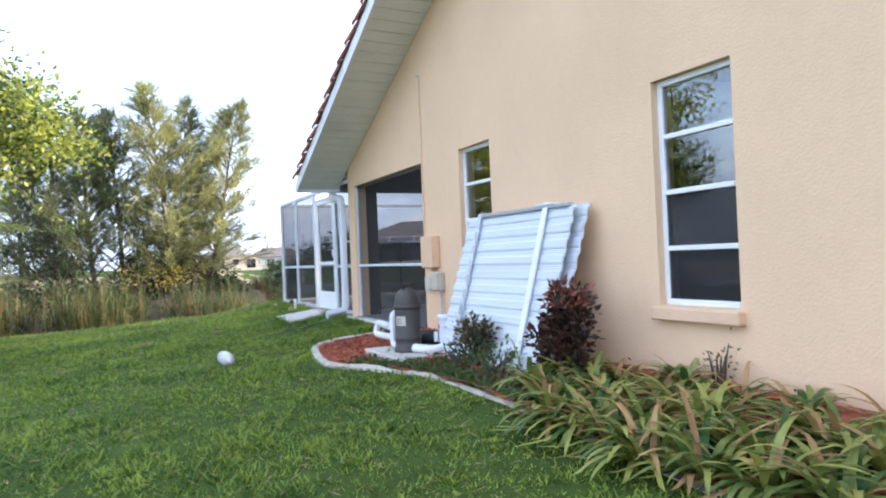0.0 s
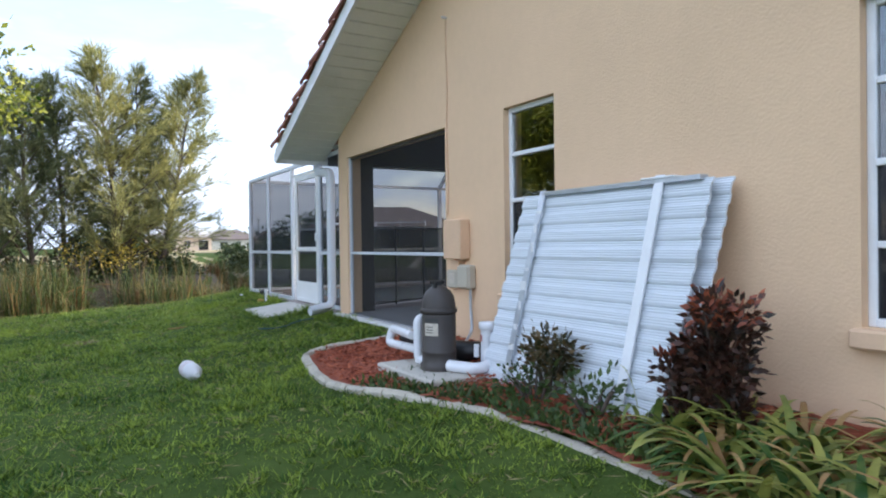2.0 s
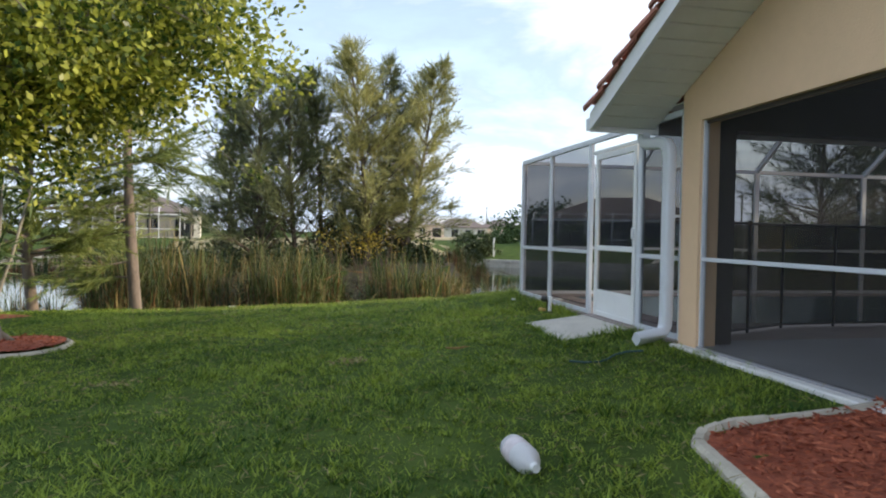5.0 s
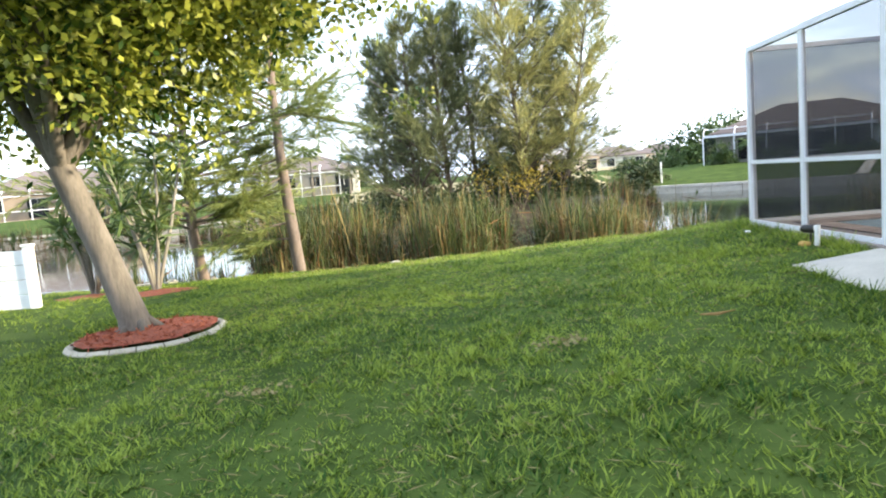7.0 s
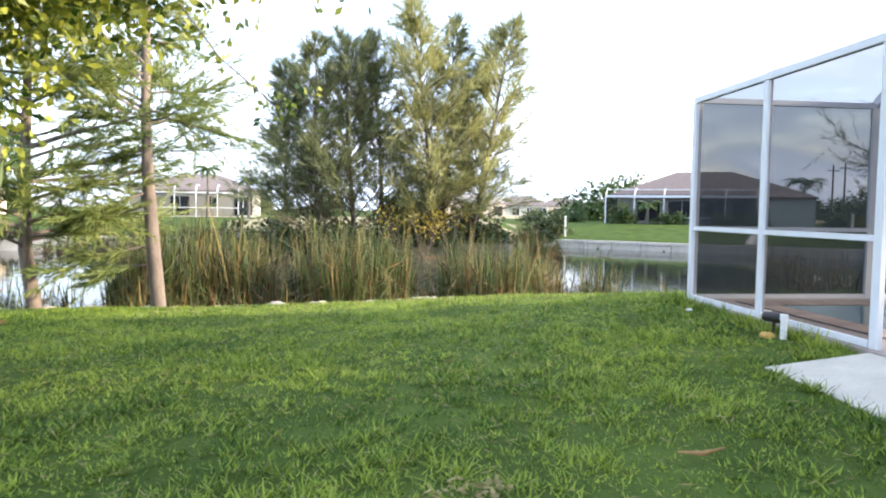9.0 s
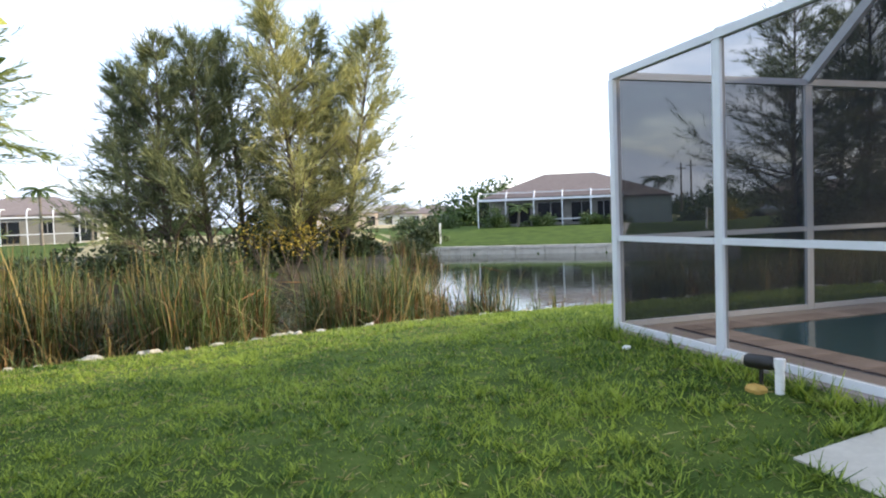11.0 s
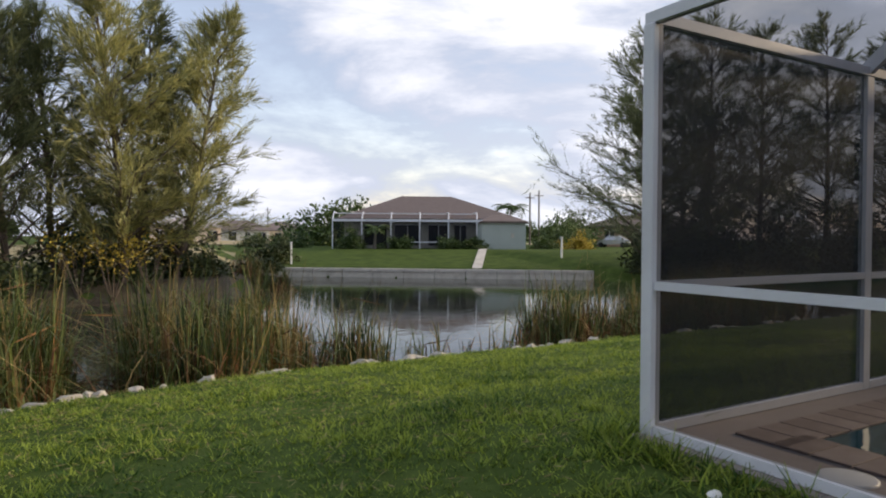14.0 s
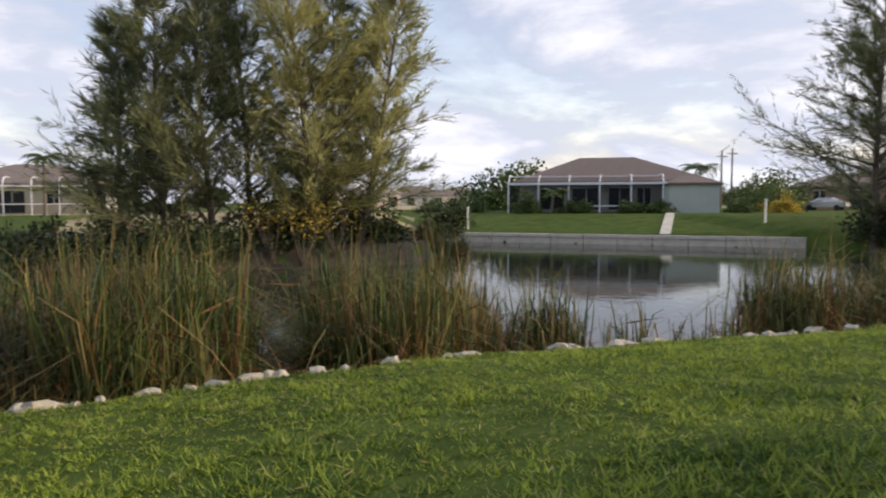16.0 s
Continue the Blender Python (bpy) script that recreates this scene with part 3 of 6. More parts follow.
def window(name, ylo, yhi, label):
    w = thing(name, label, "window", (0.07, (ylo + yhi) / 2, SILL), kind="structure")
    f, x0, x1 = 0.045, 0.055, 0.11
    zs = [SILL + 0.005 + (HEAD - SILL - 0.01) * k / 4 for k in range(5)]
    fr = Geo()
    fr.box(x0, ylo, SILL, x1, ylo + f, HEAD, bevel=0.006).box(x0, yhi - f, SILL, x1, yhi, HEAD, bevel=0.006)
    fr.box(x0, ylo + f, HEAD - f, x1, yhi - f, HEAD, bevel=0.006).box(x0 - 0.008, ylo + f, SILL, x1, yhi - f, SILL + f, bevel=0.006)
    part("window_frame", fr, WHITE, w)
    for k in (1, 2, 3):
        part("rail", Geo().box(x0 - (0.012 if k == 2 else 0), ylo + f, zs[k] - 0.018, x1 - 0.01, yhi - f, zs[k] + 0.018, bevel=0.005), WHITE, w)
    for k in range(4):
        g = part("pane", Geo().box(0.078, ylo + f - 0.004, zs[k] + 0.012, 0.084, yhi - f + 0.004, zs[k + 1] - 0.012), GLASS, w)
        g.visible_shadow = False
    part("insect_screen", Geo().quad((0.066, ylo + f, zs[0] + 0.02), (0.066, yhi - f, zs[0] + 0.02), (0.066, yhi - f, zs[2] - 0.018), (0.066, ylo + f, zs[2] - 0.018)), SCREEN_W, w, "dark insect screen")
    sl = part("window_sill", Geo().box(-0.075, ylo - 0.03, SILL - 0.10, 0.05, yhi + 0.03, SILL - 0.003, bevel=0.012), STUCCO_TRIM, w, "tan stucco sill")
    return w


window("window_1", *W1, "tall white-framed four-pane window in a stucco recess")
window("window_2", *W2, "narrow white-framed four-pane window in a stucco recess")

# porch screen in the wall opening
ps = thing("window_3", "dark insect screen with white frame in the porch opening", "screen", (0.05, 10.2, 0), kind="structure")
pf = Geo()
pf.box(0.03, LA[0], 0.79, 0.075, LA[1] - 0.02, 0.825, bevel=0.004).box(0.03, LA[1] - 0.02, -0.03, 0.075, LA[1], LHEAD)
pb_ = Geo().box(0.05, LA[0], -0.03, 0.075, LA[0] + 0.03, 0.788).box(0.05, LA[0], 0.827, 0.075, LA[0] + 0.03, LHEAD).box(0.05, LA[0] + 0.03, LHEAD - 0.03, 0.075, LA[1] - 0.02, LHEAD)
pb_.box(0.05, LA[0] + 0.03, -0.03, 0.075, LA[1] - 0.02, 0.0)
part("jamb_channel", pb_, BRONZE, ps)
part("screen_frame", pf, ALU, ps)
part("screen_panel", Geo().quad((0.052, LA[0] + 0.03, 0.82), (0.052, LA[1] - 0.03, 0.82), (0.052, LA[1] - 0.03, LHEAD - 0.03), (0.052, LA[0] + 0.03, LHEAD - 0.03)), SCREEN_L, ps)
part("screen_panel", Geo().quad((0.052, LA[0] + 0.03, 0.0), (0.052, LA[1] - 0.03, 0.0), (0.052, LA[1] - 0.03, 0.795), (0.052, LA[0] + 0.03, 0.795)), SCREEN_L, ps)

# gutter and downspout
gut = thing("rain_gutter", "white aluminium gutter along the roof eave", "gutter", (0, EAVE_Y, 2.1))
gg = Geo()
gg.box(EX, EAVE_Y + 0.022, 2.10, 9, EAVE_Y + 0.13, 2.112).box(EX, EAVE_Y + 0.12, 2.112, 9, EAVE_Y + 0.132, 2.22).box(EX, EAVE_Y + 0.024, 2.112, EX + 0.012, EAVE_Y + 0.12, 2.22)
part("trough", gg, ALU, gut)
dsp = thing("downspout", "white rectangular downspout with an elbow at the foot", "downspout", (-0.07, 11.9, 0))
d = Geo()


def duct(geo, pts, w, h):
    """A rectangular pipe through points."""
    pts = [Vector(p) for p in pts]
    rows = []
    for i, p in enumerate(pts):
        t = (pts[min(i + 1, len(pts) - 1)] - pts[max(i - 1, 0)]).normalized()
        s = t.cross(Vector((1, 0, 0)))
        s = s.normalized() if s.length > 0.2 else Vector((0, 1, 0))
        u = s.cross(t).normalized()
        rows += [p + s * w * math.copysign(abs(math.cos(q)) ** 0.4, math.cos(q)) + u * h * math.copysign(abs(math.sin(q)) ** 0.4, math.sin(q))
                 for q in (math.pi * (j + 0.5) / 6 for j in range(12))]
    fs = [(i * 12 + j, i * 12 + (j + 1) % 12, i * 12 + 12 + (j + 1) % 12, i * 12 + 12 + j) for i in range(len(pts) - 1) for j in range(12)]
    geo.add(rows, fs, True)
    geo.add(rows[:12][::-1], [tuple(range(12))])
    geo.add(rows[-12:], [tuple(range(12))])


duct(d, [(-0.09, 12.39, 2.11), (-0.09, 12.385, 2.05), (-0.09, 12.35, 1.99), (-0.09, 12.28, 1.965), (-0.09, 12.02, 1.945), (-0.09, 11.93, 1.92), (-0.09, 11.88, 1.87), (-0.09, 11.86, 1.78),
         (-0.09, 11.86, 0.24), (-0.095, 11.86, 0.14), (-0.13, 11.85, 0.085), (-0.20, 11.84, 0.06), (-0.43, 11.80, 0.025)], 0.06, 0.05)
part("pipe", d, ALU, dsp)
part("strap", Geo().box(-0.134, 11.79, 1.2, -0.0, 11.91, 1.225), ALU, dsp)

# ---- pool deck and cage ----
solo("pool_deck", Geo().box(-0.03, CORNER, -0.45, 10, 16.74, 0.0), DECK,
     "tan textured concrete pool deck", "deck", kind="structure")
solo("pool_water", Geo().quad((0.74, 12.9, 0.004), (7.5, 12.9, 0.004), (7.5, 16.16, 0.004), (0.74, 16.16, 0.004)), POOLW, "blue pool water", "water", kind="structure")
pav = thing("pool_coping", "reddish brown paver coping round the pool", "coping", (1, 14.5, 0), kind="structure")
pm = Geo().box(-0.145, -0.096, 0, 0.145, 0.096, 0.012, bevel=0.004).mesh("paver")
pm.materials.append(PAVER)
pm2 = Geo().box(-0.096, -0.145, 0, 0.096, 0.145, 0.012, bevel=0.004).mesh("paver")
pm2.materials.append(PAVER)
for k in range(34):
    for x0, y0, me in [(0.59, 12.95 + k * 0.2, pm)] if k < 17 else []:
        ob = new("paver", me)
        ob.parent, ob.location = pav, (x0 - 1, y0 - 14.5, 0.001)
    ob = new("paver", pm2)
    ob.parent, ob.location = pav, (0.54 + k * 0.2 - 1, 16.31 - 14.5, 0.001)
solo("skimmer_lid", Geo().lathe((0.29, 15.79, 0.0), [(0.12, 0.0), (0.12, 0.008), (0.105, 0.012), (0.02, 0.012)]), WHITE, "round white skimmer lid set in the deck", "lid", at=(0.29, 15.79, 0))
sz = [float(land(-0.82, y)) + 0.012 for y in (12.72, 13.93)]
stg = Geo().add([(-0.82, 12.72, -0.5), (-0.035, 12.72, -0.5), (-0.035, 13.93, -0.5), (-0.82, 13.93, -0.5), (-0.82, 12.72, sz[0]), (-0.035, 12.72, -0.012), (-0.035, 13.93, -0.012), (-0.82, 13.93, sz[1])],
                [(0, 3, 2, 1), (4, 5, 6, 7), (0, 1, 5, 4), (1, 2, 6, 5), (2, 3, 7, 6), (3, 0, 4, 7)])
stoop = solo("stoop", stg, CONC, "pale concrete slab before the screen door", "slab", kind="structure")

cage = thing("pool_cage", "white aluminium pool enclosure with dark insect screens", "pool cage", (0.05, 14.2, 0))
CX, CY, CT, RAIL = 0.05, 16.69, 2.19, 0.80


def post(x, y, wx, wy, z1, name="post"):
    part(name, Geo().box(x - wx / 2, y - wy / 2, 0.0, x + wx / 2, y + wy / 2, z1, bevel=0.006), ALU, cage)


def beam(a, b, w, h):
    a, b = Vector(a), Vector(b)
    t = (b - a).normalized()
    s = t.cross(Vector((0, 0, 1)))
    s = s.normalized() if s.length > 0.01 else Vector((1, 0, 0))
    u = s.cross(t)
    vs = [p + s * i * w / 2 + u * j * h / 2 for p in (a, b) for i, j in ((-1, -1), (1, -1), (1, 1), (-1, 1))]
    g = Geo()
    g.add(vs, [(0, 1, 5, 4), (1, 2, 6, 5), (2, 3, 7, 6), (3, 0, 4, 7), (3, 2, 1, 0), (4, 5, 6, 7)])
    part("beam", g, ALU, cage)


side_posts = [CY, 15.39, 13.98, 12.66, 11.83]
front_posts = [2.2, 4.5, 6.8, 9.1]
post(CX, CY, 0.075, 0.075, CT)
for y in side_posts[1:4]:
    post(CX, y, 0.05, 0.08, CT)
post(CX, side_posts[4], 0.05, 0.05, CT)
for x in front_posts:
    post(x, CY, 0.09, 0.05, CT)
beam((CX, 11.83, CT + 0.03), (CX, CY + 0.03, CT + 0.03), 0.06, 0.06)
beam((CX + 0.03, CY, CT + 0.03), (9.1, CY, CT + 0.03), 0.06, 0.06)
for a, b in zip(side_posts, side_posts[1:]):
    if abs(b - 12.66) > 0.01:
        beam((CX, a - 0.045, RAIL), (CX, b + 0.045, RAIL), 0.05, 0.045)
        beam((CX, a - 0.045, 0.03), (CX, b + 0.045, 0.03), 0.05, 0.05)
for a, b in zip([CX] + front_posts, front_posts):
    beam((a + 0.045, CY, RAIL), (b - 0.045, CY, RAIL), 0.05, 0.045)
    beam((a + 0.045, CY, 0.03), (b - 0.045, CY, 0.03), 0.05, 0.05)
# mansard roof members
IZ, IN = 2.95, 0.85
for x in front_posts:
    beam((x, CY, CT + 0.05), (x, CY - IN, IZ), 0.05, 0.09)
    beam((x, CY - IN, IZ), (x, 12.4, IZ), 0.05, 0.10)
for y in (15.39, 13.98):
    beam((2.2, y, IZ), (9.1, y, IZ), 0.05, 0.06)
beam((2.2, CY - IN, IZ), (9.1, CY - IN, IZ), 0.05, 0.08)
beam((CX, 15.39, CT + 0.05), (2.2, 15.39, IZ), 0.05, 0.06)


def panel(a, b, c, d):
    part("screen_panel", Geo().quad(a, b, c, d), SCREEN, cage)


for a, b in zip(side_posts, side_posts[1:]):
    if abs(b - 12.66) > 0.01:
        for z0, z1 in ((0.055, RAIL - 0.02), (RAIL + 0.02, CT)):
            panel((CX, a, z0), (CX, b, z0), (CX, b, z1), (CX, a, z1))
for a, b in zip([CX] + front_posts, front_posts):
    for z0, z1 in ((0.055, RAIL - 0.02), (RAIL + 0.02, CT)):
        panel((a, CY, z0), (b, CY, z0), (b, CY, z1), (a, CY, z1))
for y in (9.1,):
    panel((y, CY, 0), (y, 11.8, 0), (y, 11.8, CT), (y, CY, CT))
panel((2.2, CY, CT + 0.06), (9.1, CY, CT + 0.06), (9.1, CY - IN, IZ + 0.05), (2.2, CY - IN, IZ + 0.05))
panel((2.2, 12.4, IZ + 0.055), (2.2, CY - IN, IZ + 0.055), (9.1, CY - IN, IZ + 0.055), (9.1, 12.4, IZ + 0.055))

door = thing("screen_door", "white aluminium screen door with a kick plate, closed", "door", (CX, 13.3, 0), kind="structure")
D0, D1 = 12.74, 13.90
dg = Geo()
dg.box(0.03, D0, 0.02, 0.07, D0 + 0.07, 2.03, bevel=0.004).box(0.03, D1 - 0.17, 0.02, 0.07, D1 - 0.10, 2.03, bevel=0.004)
dg.box(0.03, D0 + 0.07, 1.96, 0.07, D1 - 0.17, 2.03, bevel=0.004).box(0.03, D0 + 0.07, 0.83, 0.07, D1 - 0.17, 0.89, bevel=0.004)
dg.box(0.03, D0 + 0.07, 0.02, 0.07, D1 - 0.17, 0.07)
dfr = part("door_frame", dg, WHITE, door)
part("kick_plate", Geo().box(0.042, D0 + 0.07, 0.07, 0.058, D1 - 0.17, 0.34), WHITE, door)
part("screen_panel", Geo().quad((CX, D0 + 0.07, 0.34), (CX, D1 - 0.17, 0.34), (CX, D1 - 0.17, 0.83), (CX, D0 + 0.07, 0.83)), SCREEN, door)
part("screen_panel", Geo().quad((CX, D0 + 0.07, 0.89), (CX, D1 - 0.17, 0.89), (CX, D1 - 0.17, 1.96), (CX, D0 + 0.07, 1.96)), SCREEN, door)
part("door_handle", Geo().box(0.0, D0 + 0.02, 0.98, 0.028, D0 + 0.05, 1.10, bevel=0.006), WHITE, dfr, "white pull handle")
dj = Geo().box(CX - 0.02, D0 - 0.03, 2.04, CX + 0.02, D1, 2.08)
part("door_head", dj, WHITE, door)

# valve box and stake by the cage
vs_ = thing("irrigation_valve", "white capped pipe stub beside the cage", "pipe", (-0.25, 14.58, -0.15))
part("pipe", Geo().tube([(-0.25, 14.58, -0.25), (-0.25, 14.58, 0.12)], 0.026, 12), PVC, vs_)
part("cap", Geo().tube([(-0.25, 14.58, 0.11), (-0.25, 14.58, 0.16)], 0.031, 12), PVC, vs_)
lt = thing("path_light", "small black garden spotlight on a stake", "lamp", (-0.23, 14.74, -0.15))
part("stake", Geo().tube([(-0.23, 14.74, -0.25), (-0.23, 14.74, 0.08)], 0.012, 8), BLACK, lt)
part("housing", Geo().tube([(-0.20, 14.66, 0.11), (-0.21, 14.68, 0.11), (-0.26, 14.80, 0.11), (-0.27, 14.82, 0.11)], [0.03, 0.043, 0.043, 0.036], 14), BLACK, lt)
part("lens", Geo().tube([(-0.27, 14.822, 0.11), (-0.275, 14.835, 0.11)], 0.03, 12), LABEL, lt, "pale glass lens")
YELLOW = mat("weathered_yellow", (0.42, 0.27, 0.06), 0.7, var=0.25, scale=14, stain=0.3)
solo("valve_cover", Geo().box(-0.37, 14.62, -0.16, -0.28, 14.74, -0.005, bevel=0.02), YELLOW, "weathered yellow plastic valve cover in the grass", "cover", at=(-0.33, 14.68, -0.12))
solo("litter", Geo().box(-0.36, 15.98, -0.06, -0.29, 16.03, -0.005, bevel=0.015), WHITE, "crumpled scrap of white paper on the grass", "litter", at=(-0.33, 16.0, -0.08))

# black mesh pool fence
fen = thing("pool_fence", "black mesh child-safety fence on slim posts", "fence", (2, 12.5, 0))
line = [(0.45, 11.95), (1.1, 12.25), (1.75, 12.55), (2.5, 12.62), (3.3, 12.62), (4.2, 12.62), (5.1, 12.62), (6.0, 12.62)]
for p in line:
    part("post", Geo().tube([(p[0], p[1], 0), (p[0], p[1], 1.2)], 0.016, 8), BLACK, fen)
for a, b in zip(line, line[1:]):
    part("mesh_panel", Geo().quad((*a, 0.03), (*b, 0.03), (*b, 1.17), (*a, 1.17)), FENCE_MESH, fen)
    part("edge_band", Geo().tube([(*a, 1.17), (*b, 1.17)], 0.014, 6), BLACK, fen)
    part("edge_band", Geo().tube([(*a, 0.04), (*b, 0.04)], 0.012, 6), BLACK, fen)

# ---- planting bed ----
BED = [(-0.02, 9.46), (-0.55, 9.51), (-0.98, 9.55), (-1.20, 9.51), (-1.33, 9.36), (-1.42, 9.0), (-1.50, 8.6), (-1.53, 8.2), (-1.49, 7.9), (-1.36, 7.53), (-1.20, 7.13),
       (-1.08, 6.65), (-1.045, 6.14), (-1.05, 5.7), (-1.07, 5.1), (-1.12, 4.5), (-1.2, 3.8), (-1.3, 3.0), (-1.38, 2.0), (-1.4, 0.5), (-1.4, -1.0)]
curb = thing("curb", "pale cast concrete garden edging round the bed", "kerb", (-1.3, 7, -0.15), kind="structure")
fine = []
for i in range(len(BED) - 1):
    for k in range(2):
        s = k / 2
        fine.append(tuple(BED[i][j] * (1 - s) + BED[i + 1][j] * s for j in (0, 1)))
fine.append(BED[-1])
for a, b in zip(fine, fine[1:]):
    pa, pb = Vector((*a, 0)), Vector((*b, 0))
    t = (pb - pa).normalized()
    s = Vector((t.y, -t.x, 0))
    g = Geo()
    vs = []
    for p in (pa + t * 0.004, pb - t * 0.004):
        z = float(land(p.x, p.y))
        for w, h in ((-0.048, -0.12), (-0.043, 0.025), (-0.022, 0.05), (0.022, 0.05), (0.043, 0.025), (0.048, -0.12)):
            q = p + s * w
            vs.append((q.x, q.y, z + h * (1.0 if p.y > 7.3 else 0.5 if p.y > 6.6 else 0.1) + random.uniform(-0.006, 0.006)))
    g.add(vs, [(i, i + 1, i + 7, i + 6) for i in range(5)] + [(5, 4, 3, 2, 1, 0), (6, 7, 8, 9, 10, 11)])
    part("curb_stone", g, CURB, curb)


def bed_left(y):
    return np.interp(-np.asarray(y), [-p[1] for p in BED], [p[0] for p in BED])


ys = np.linspace(9.52, -1, 160)
us = np.linspace(0, 1, 30)
BX = bed_left(ys)[:, None] * (1 - us)[None, :] + 0.0 * us[None, :]
BY = np.repeat(ys[:, None], 30, 1)
BZ = np.maximum(land(BX, BY), -0.2) + 0.025 + 0.02 * np.sin(BX * 7) * np.sin(BY * 5) + rng.uniform(-0.006, 0.008, BX.shape)
bi = (np.arange(159)[:, None] * 30 + np.arange(29)[None, :]).ravel()
solo("mulch", mesh_np("mulch", np.stack([BX, BY, BZ], -1).reshape(-1, 3), np.stack([bi, bi + 1, bi + 31, bi + 30], 1)), MULCH,
     "red dyed wood mulch in the planting bed", "mulch", kind="structure")


def bed_z(x, y):
    return np.maximum(land(x, y), -0.2) + 0.025


n = 5200
cy_ = rng.uniform(5.2, 9.48, n)
cx_ = bed_left(cy_) * rng.uniform(0.02, 0.94, n)
cw = unit(np.stack([rng.normal(size=n), rng.normal(size=n), rng.normal(size=n) * 0.25], 1))
solo("mulch_chips", leaf_mesh("mulch_chips", np.stack([cx_, cy_, bed_z(cx_, cy_) + 0.022], 1), cw, rng.uniform(0.03, 0.08, n), rng.uniform(0.004, 0.010, n), 3), CHIP,
     "loose red wood chips", "mulch", kind="stuff")

# ---- pool equipment ----
FX, FY = -0.78, 7.75
pad = solo("equipment_pad", Geo().box(-1.08, 7.36, -0.25, -0.22, 8.28, -0.075, bevel=0.012), CONC, "stained concrete equipment pad in the mulch", "slab", at=(-0.7, 7.9, -0.06))
flt = thing("pool_filter", "dark brown cartridge pool filter on a concrete pad", "pool filter", (FX, FY, -0.045))
part("tank", Geo().lathe((FX, FY, -0.045), [(0.140, 0), (0.145, 0.02), (0.145, 0.05), (0.132, 0.065), (0.132, 0.13), (0.136, 0.135), (0.136, 0.15), (0.131, 0.155), (0.131, 0.40), (0.129, 0.42)], 36), FILTER, flt)
part("clamp_band", Geo().lathe((FX, FY, 0.375), [(0.131, 0), (0.143, 0.005), (0.143, 0.035), (0.131, 0.04)], 36), FILTER, flt)
part("lid", Geo().lathe((FX, FY, 0.41), [(0.132, 0), (0.129, 0.04), (0.117, 0.09), (0.092, 0.13), (0.055, 0.155), (0.05, 0.165), (0.02, 0.168)], 36), FILTER, flt)
part("knob", Geo().tube([(FX, FY, 0.57), (FX, FY, 0.61)], 0.035, 12).tube([(FX - 0.05, FY - 0.03, 0.56), (FX - 0.05, FY - 0.03, 0.60)], 0.016, 8).tube([(FX - 0.07, FY, 0.60), (FX + 0.05, FY, 0.60)], 0.012, 8), BLACK, flt)


def wrap(r, a0, a1, z0, z1):
    g = Geo()
    k = 8
    vs = [(FX + r * math.cos(a0 + (a1 - a0) * i / k), FY + r * math.sin(a0 + (a1 - a0) * i / k), z) for i in range(k + 1) for z in (z0, z1)]
    g.add(vs, [(2 * i, 2 * i + 2, 2 * i + 3, 2 * i + 1) for i in range(k)], True)
    return g


LA0 = math.radians(188)
lab = part("label", wrap(0.134, LA0, LA0 + 0.85, 0.22, 0.31), LABEL, flt, "worn paper label with a black header")
part("label_header", wrap(0.1345, LA0, LA0 + 0.85, 0.313, 0.345), INK, lab)
for z in (0.24, 0.26, 0.28):
    part("label_line", wrap(0.1352, LA0 + 0.08, LA0 + 0.55, z, z + 0.006), INK, lab)
part("port", Geo().tube([(FX + 0.03, FY - 0.10, 0.0), (FX + 0.05, FY - 0.18, 0.0)], 0.042, 14), BLACK, flt, "black union fitting")


def bend(pts, r=0.05, k=5):
    """Rounds the corners of a line of points."""
    pts = [Vector(p) for p in pts]
    out = [pts[0]]
    for a, b, c in zip(pts, pts[1:], pts[2:]):
        p, q = b + (a - b).normalized() * r, b + (c - b).normalized() * r
        for i in range(k + 1):
            s = i / k
            out.append(p * (1 - s) ** 2 + b * 2 * s * (1 - s) + q * s ** 2)
    return out + [pts[-1]]


flt.location.z, flt.scale = -0.085, (1.03, 1.03, 1.08)

plumb = thing("pipework", "white pvc pool pipes with elbows", "pipe", (-0.8, 8.2, 0))
part("return_pipe", Geo().tube(bend([(-0.93, 7.80, -0.0), (-0.97, 7.88, -0.0), (-0.97, 7.88, 0.33), (-0.88, 7.92, 0.33)], 0.05), 0.036, 14), PVC, plumb)
part("loop_pipe", Geo().tube(bend([(-0.98, 7.96, 0.19), (-0.90, 8.48, 0.19), (-0.93, 8.50, 0.06), (-0.90, 8.0, 0.06)], 0.06), 0.036, 14), PVC, plumb)
part("valve", Geo().tube([(-0.82, 8.05, 0.09), (-0.79, 8.47, 0.09)], 0.045, 12).tube([(-0.81, 8.2, 0.09), (-0.81, 8.2, 0.17)], 0.03, 10), BLACK, plumb, "black diverter valves")
part("riser", Geo().tube([(-0.85, 8.05, -0.1), (-0.85, 8.05, 0.12)], 0.05, 14), PVC, plumb)
plumb.location += Vector((0.09, 0.04, -0.02))
chl = thing("chlorinator", "white upright pvc chlorine feeder with a screw cap", "chlorinator", (-0.40, 7.60, -0.05))
cb = part("body", Geo().tube([(-0.40, 7.60, 0.0), (-0.40, 7.60, 0.27)], 0.058, 20), PVC, chl)
part("cap", Geo().lathe((-0.40, 7.60, 0.26), [(0.062, 0), (0.072, 0.005), (0.072, 0.05), (0.065, 0.058), (0.02, 0.06)], 20), PVC, cb)
part("inlet_pipe", Geo().tube(bend([(-0.70, 7.70, -0.01), (-0.60, 7.44, -0.01), (-0.44, 7.50, 0.0), (-0.40, 7.60, 0.12)], 0.08), 0.045, 14), PVC, chl)
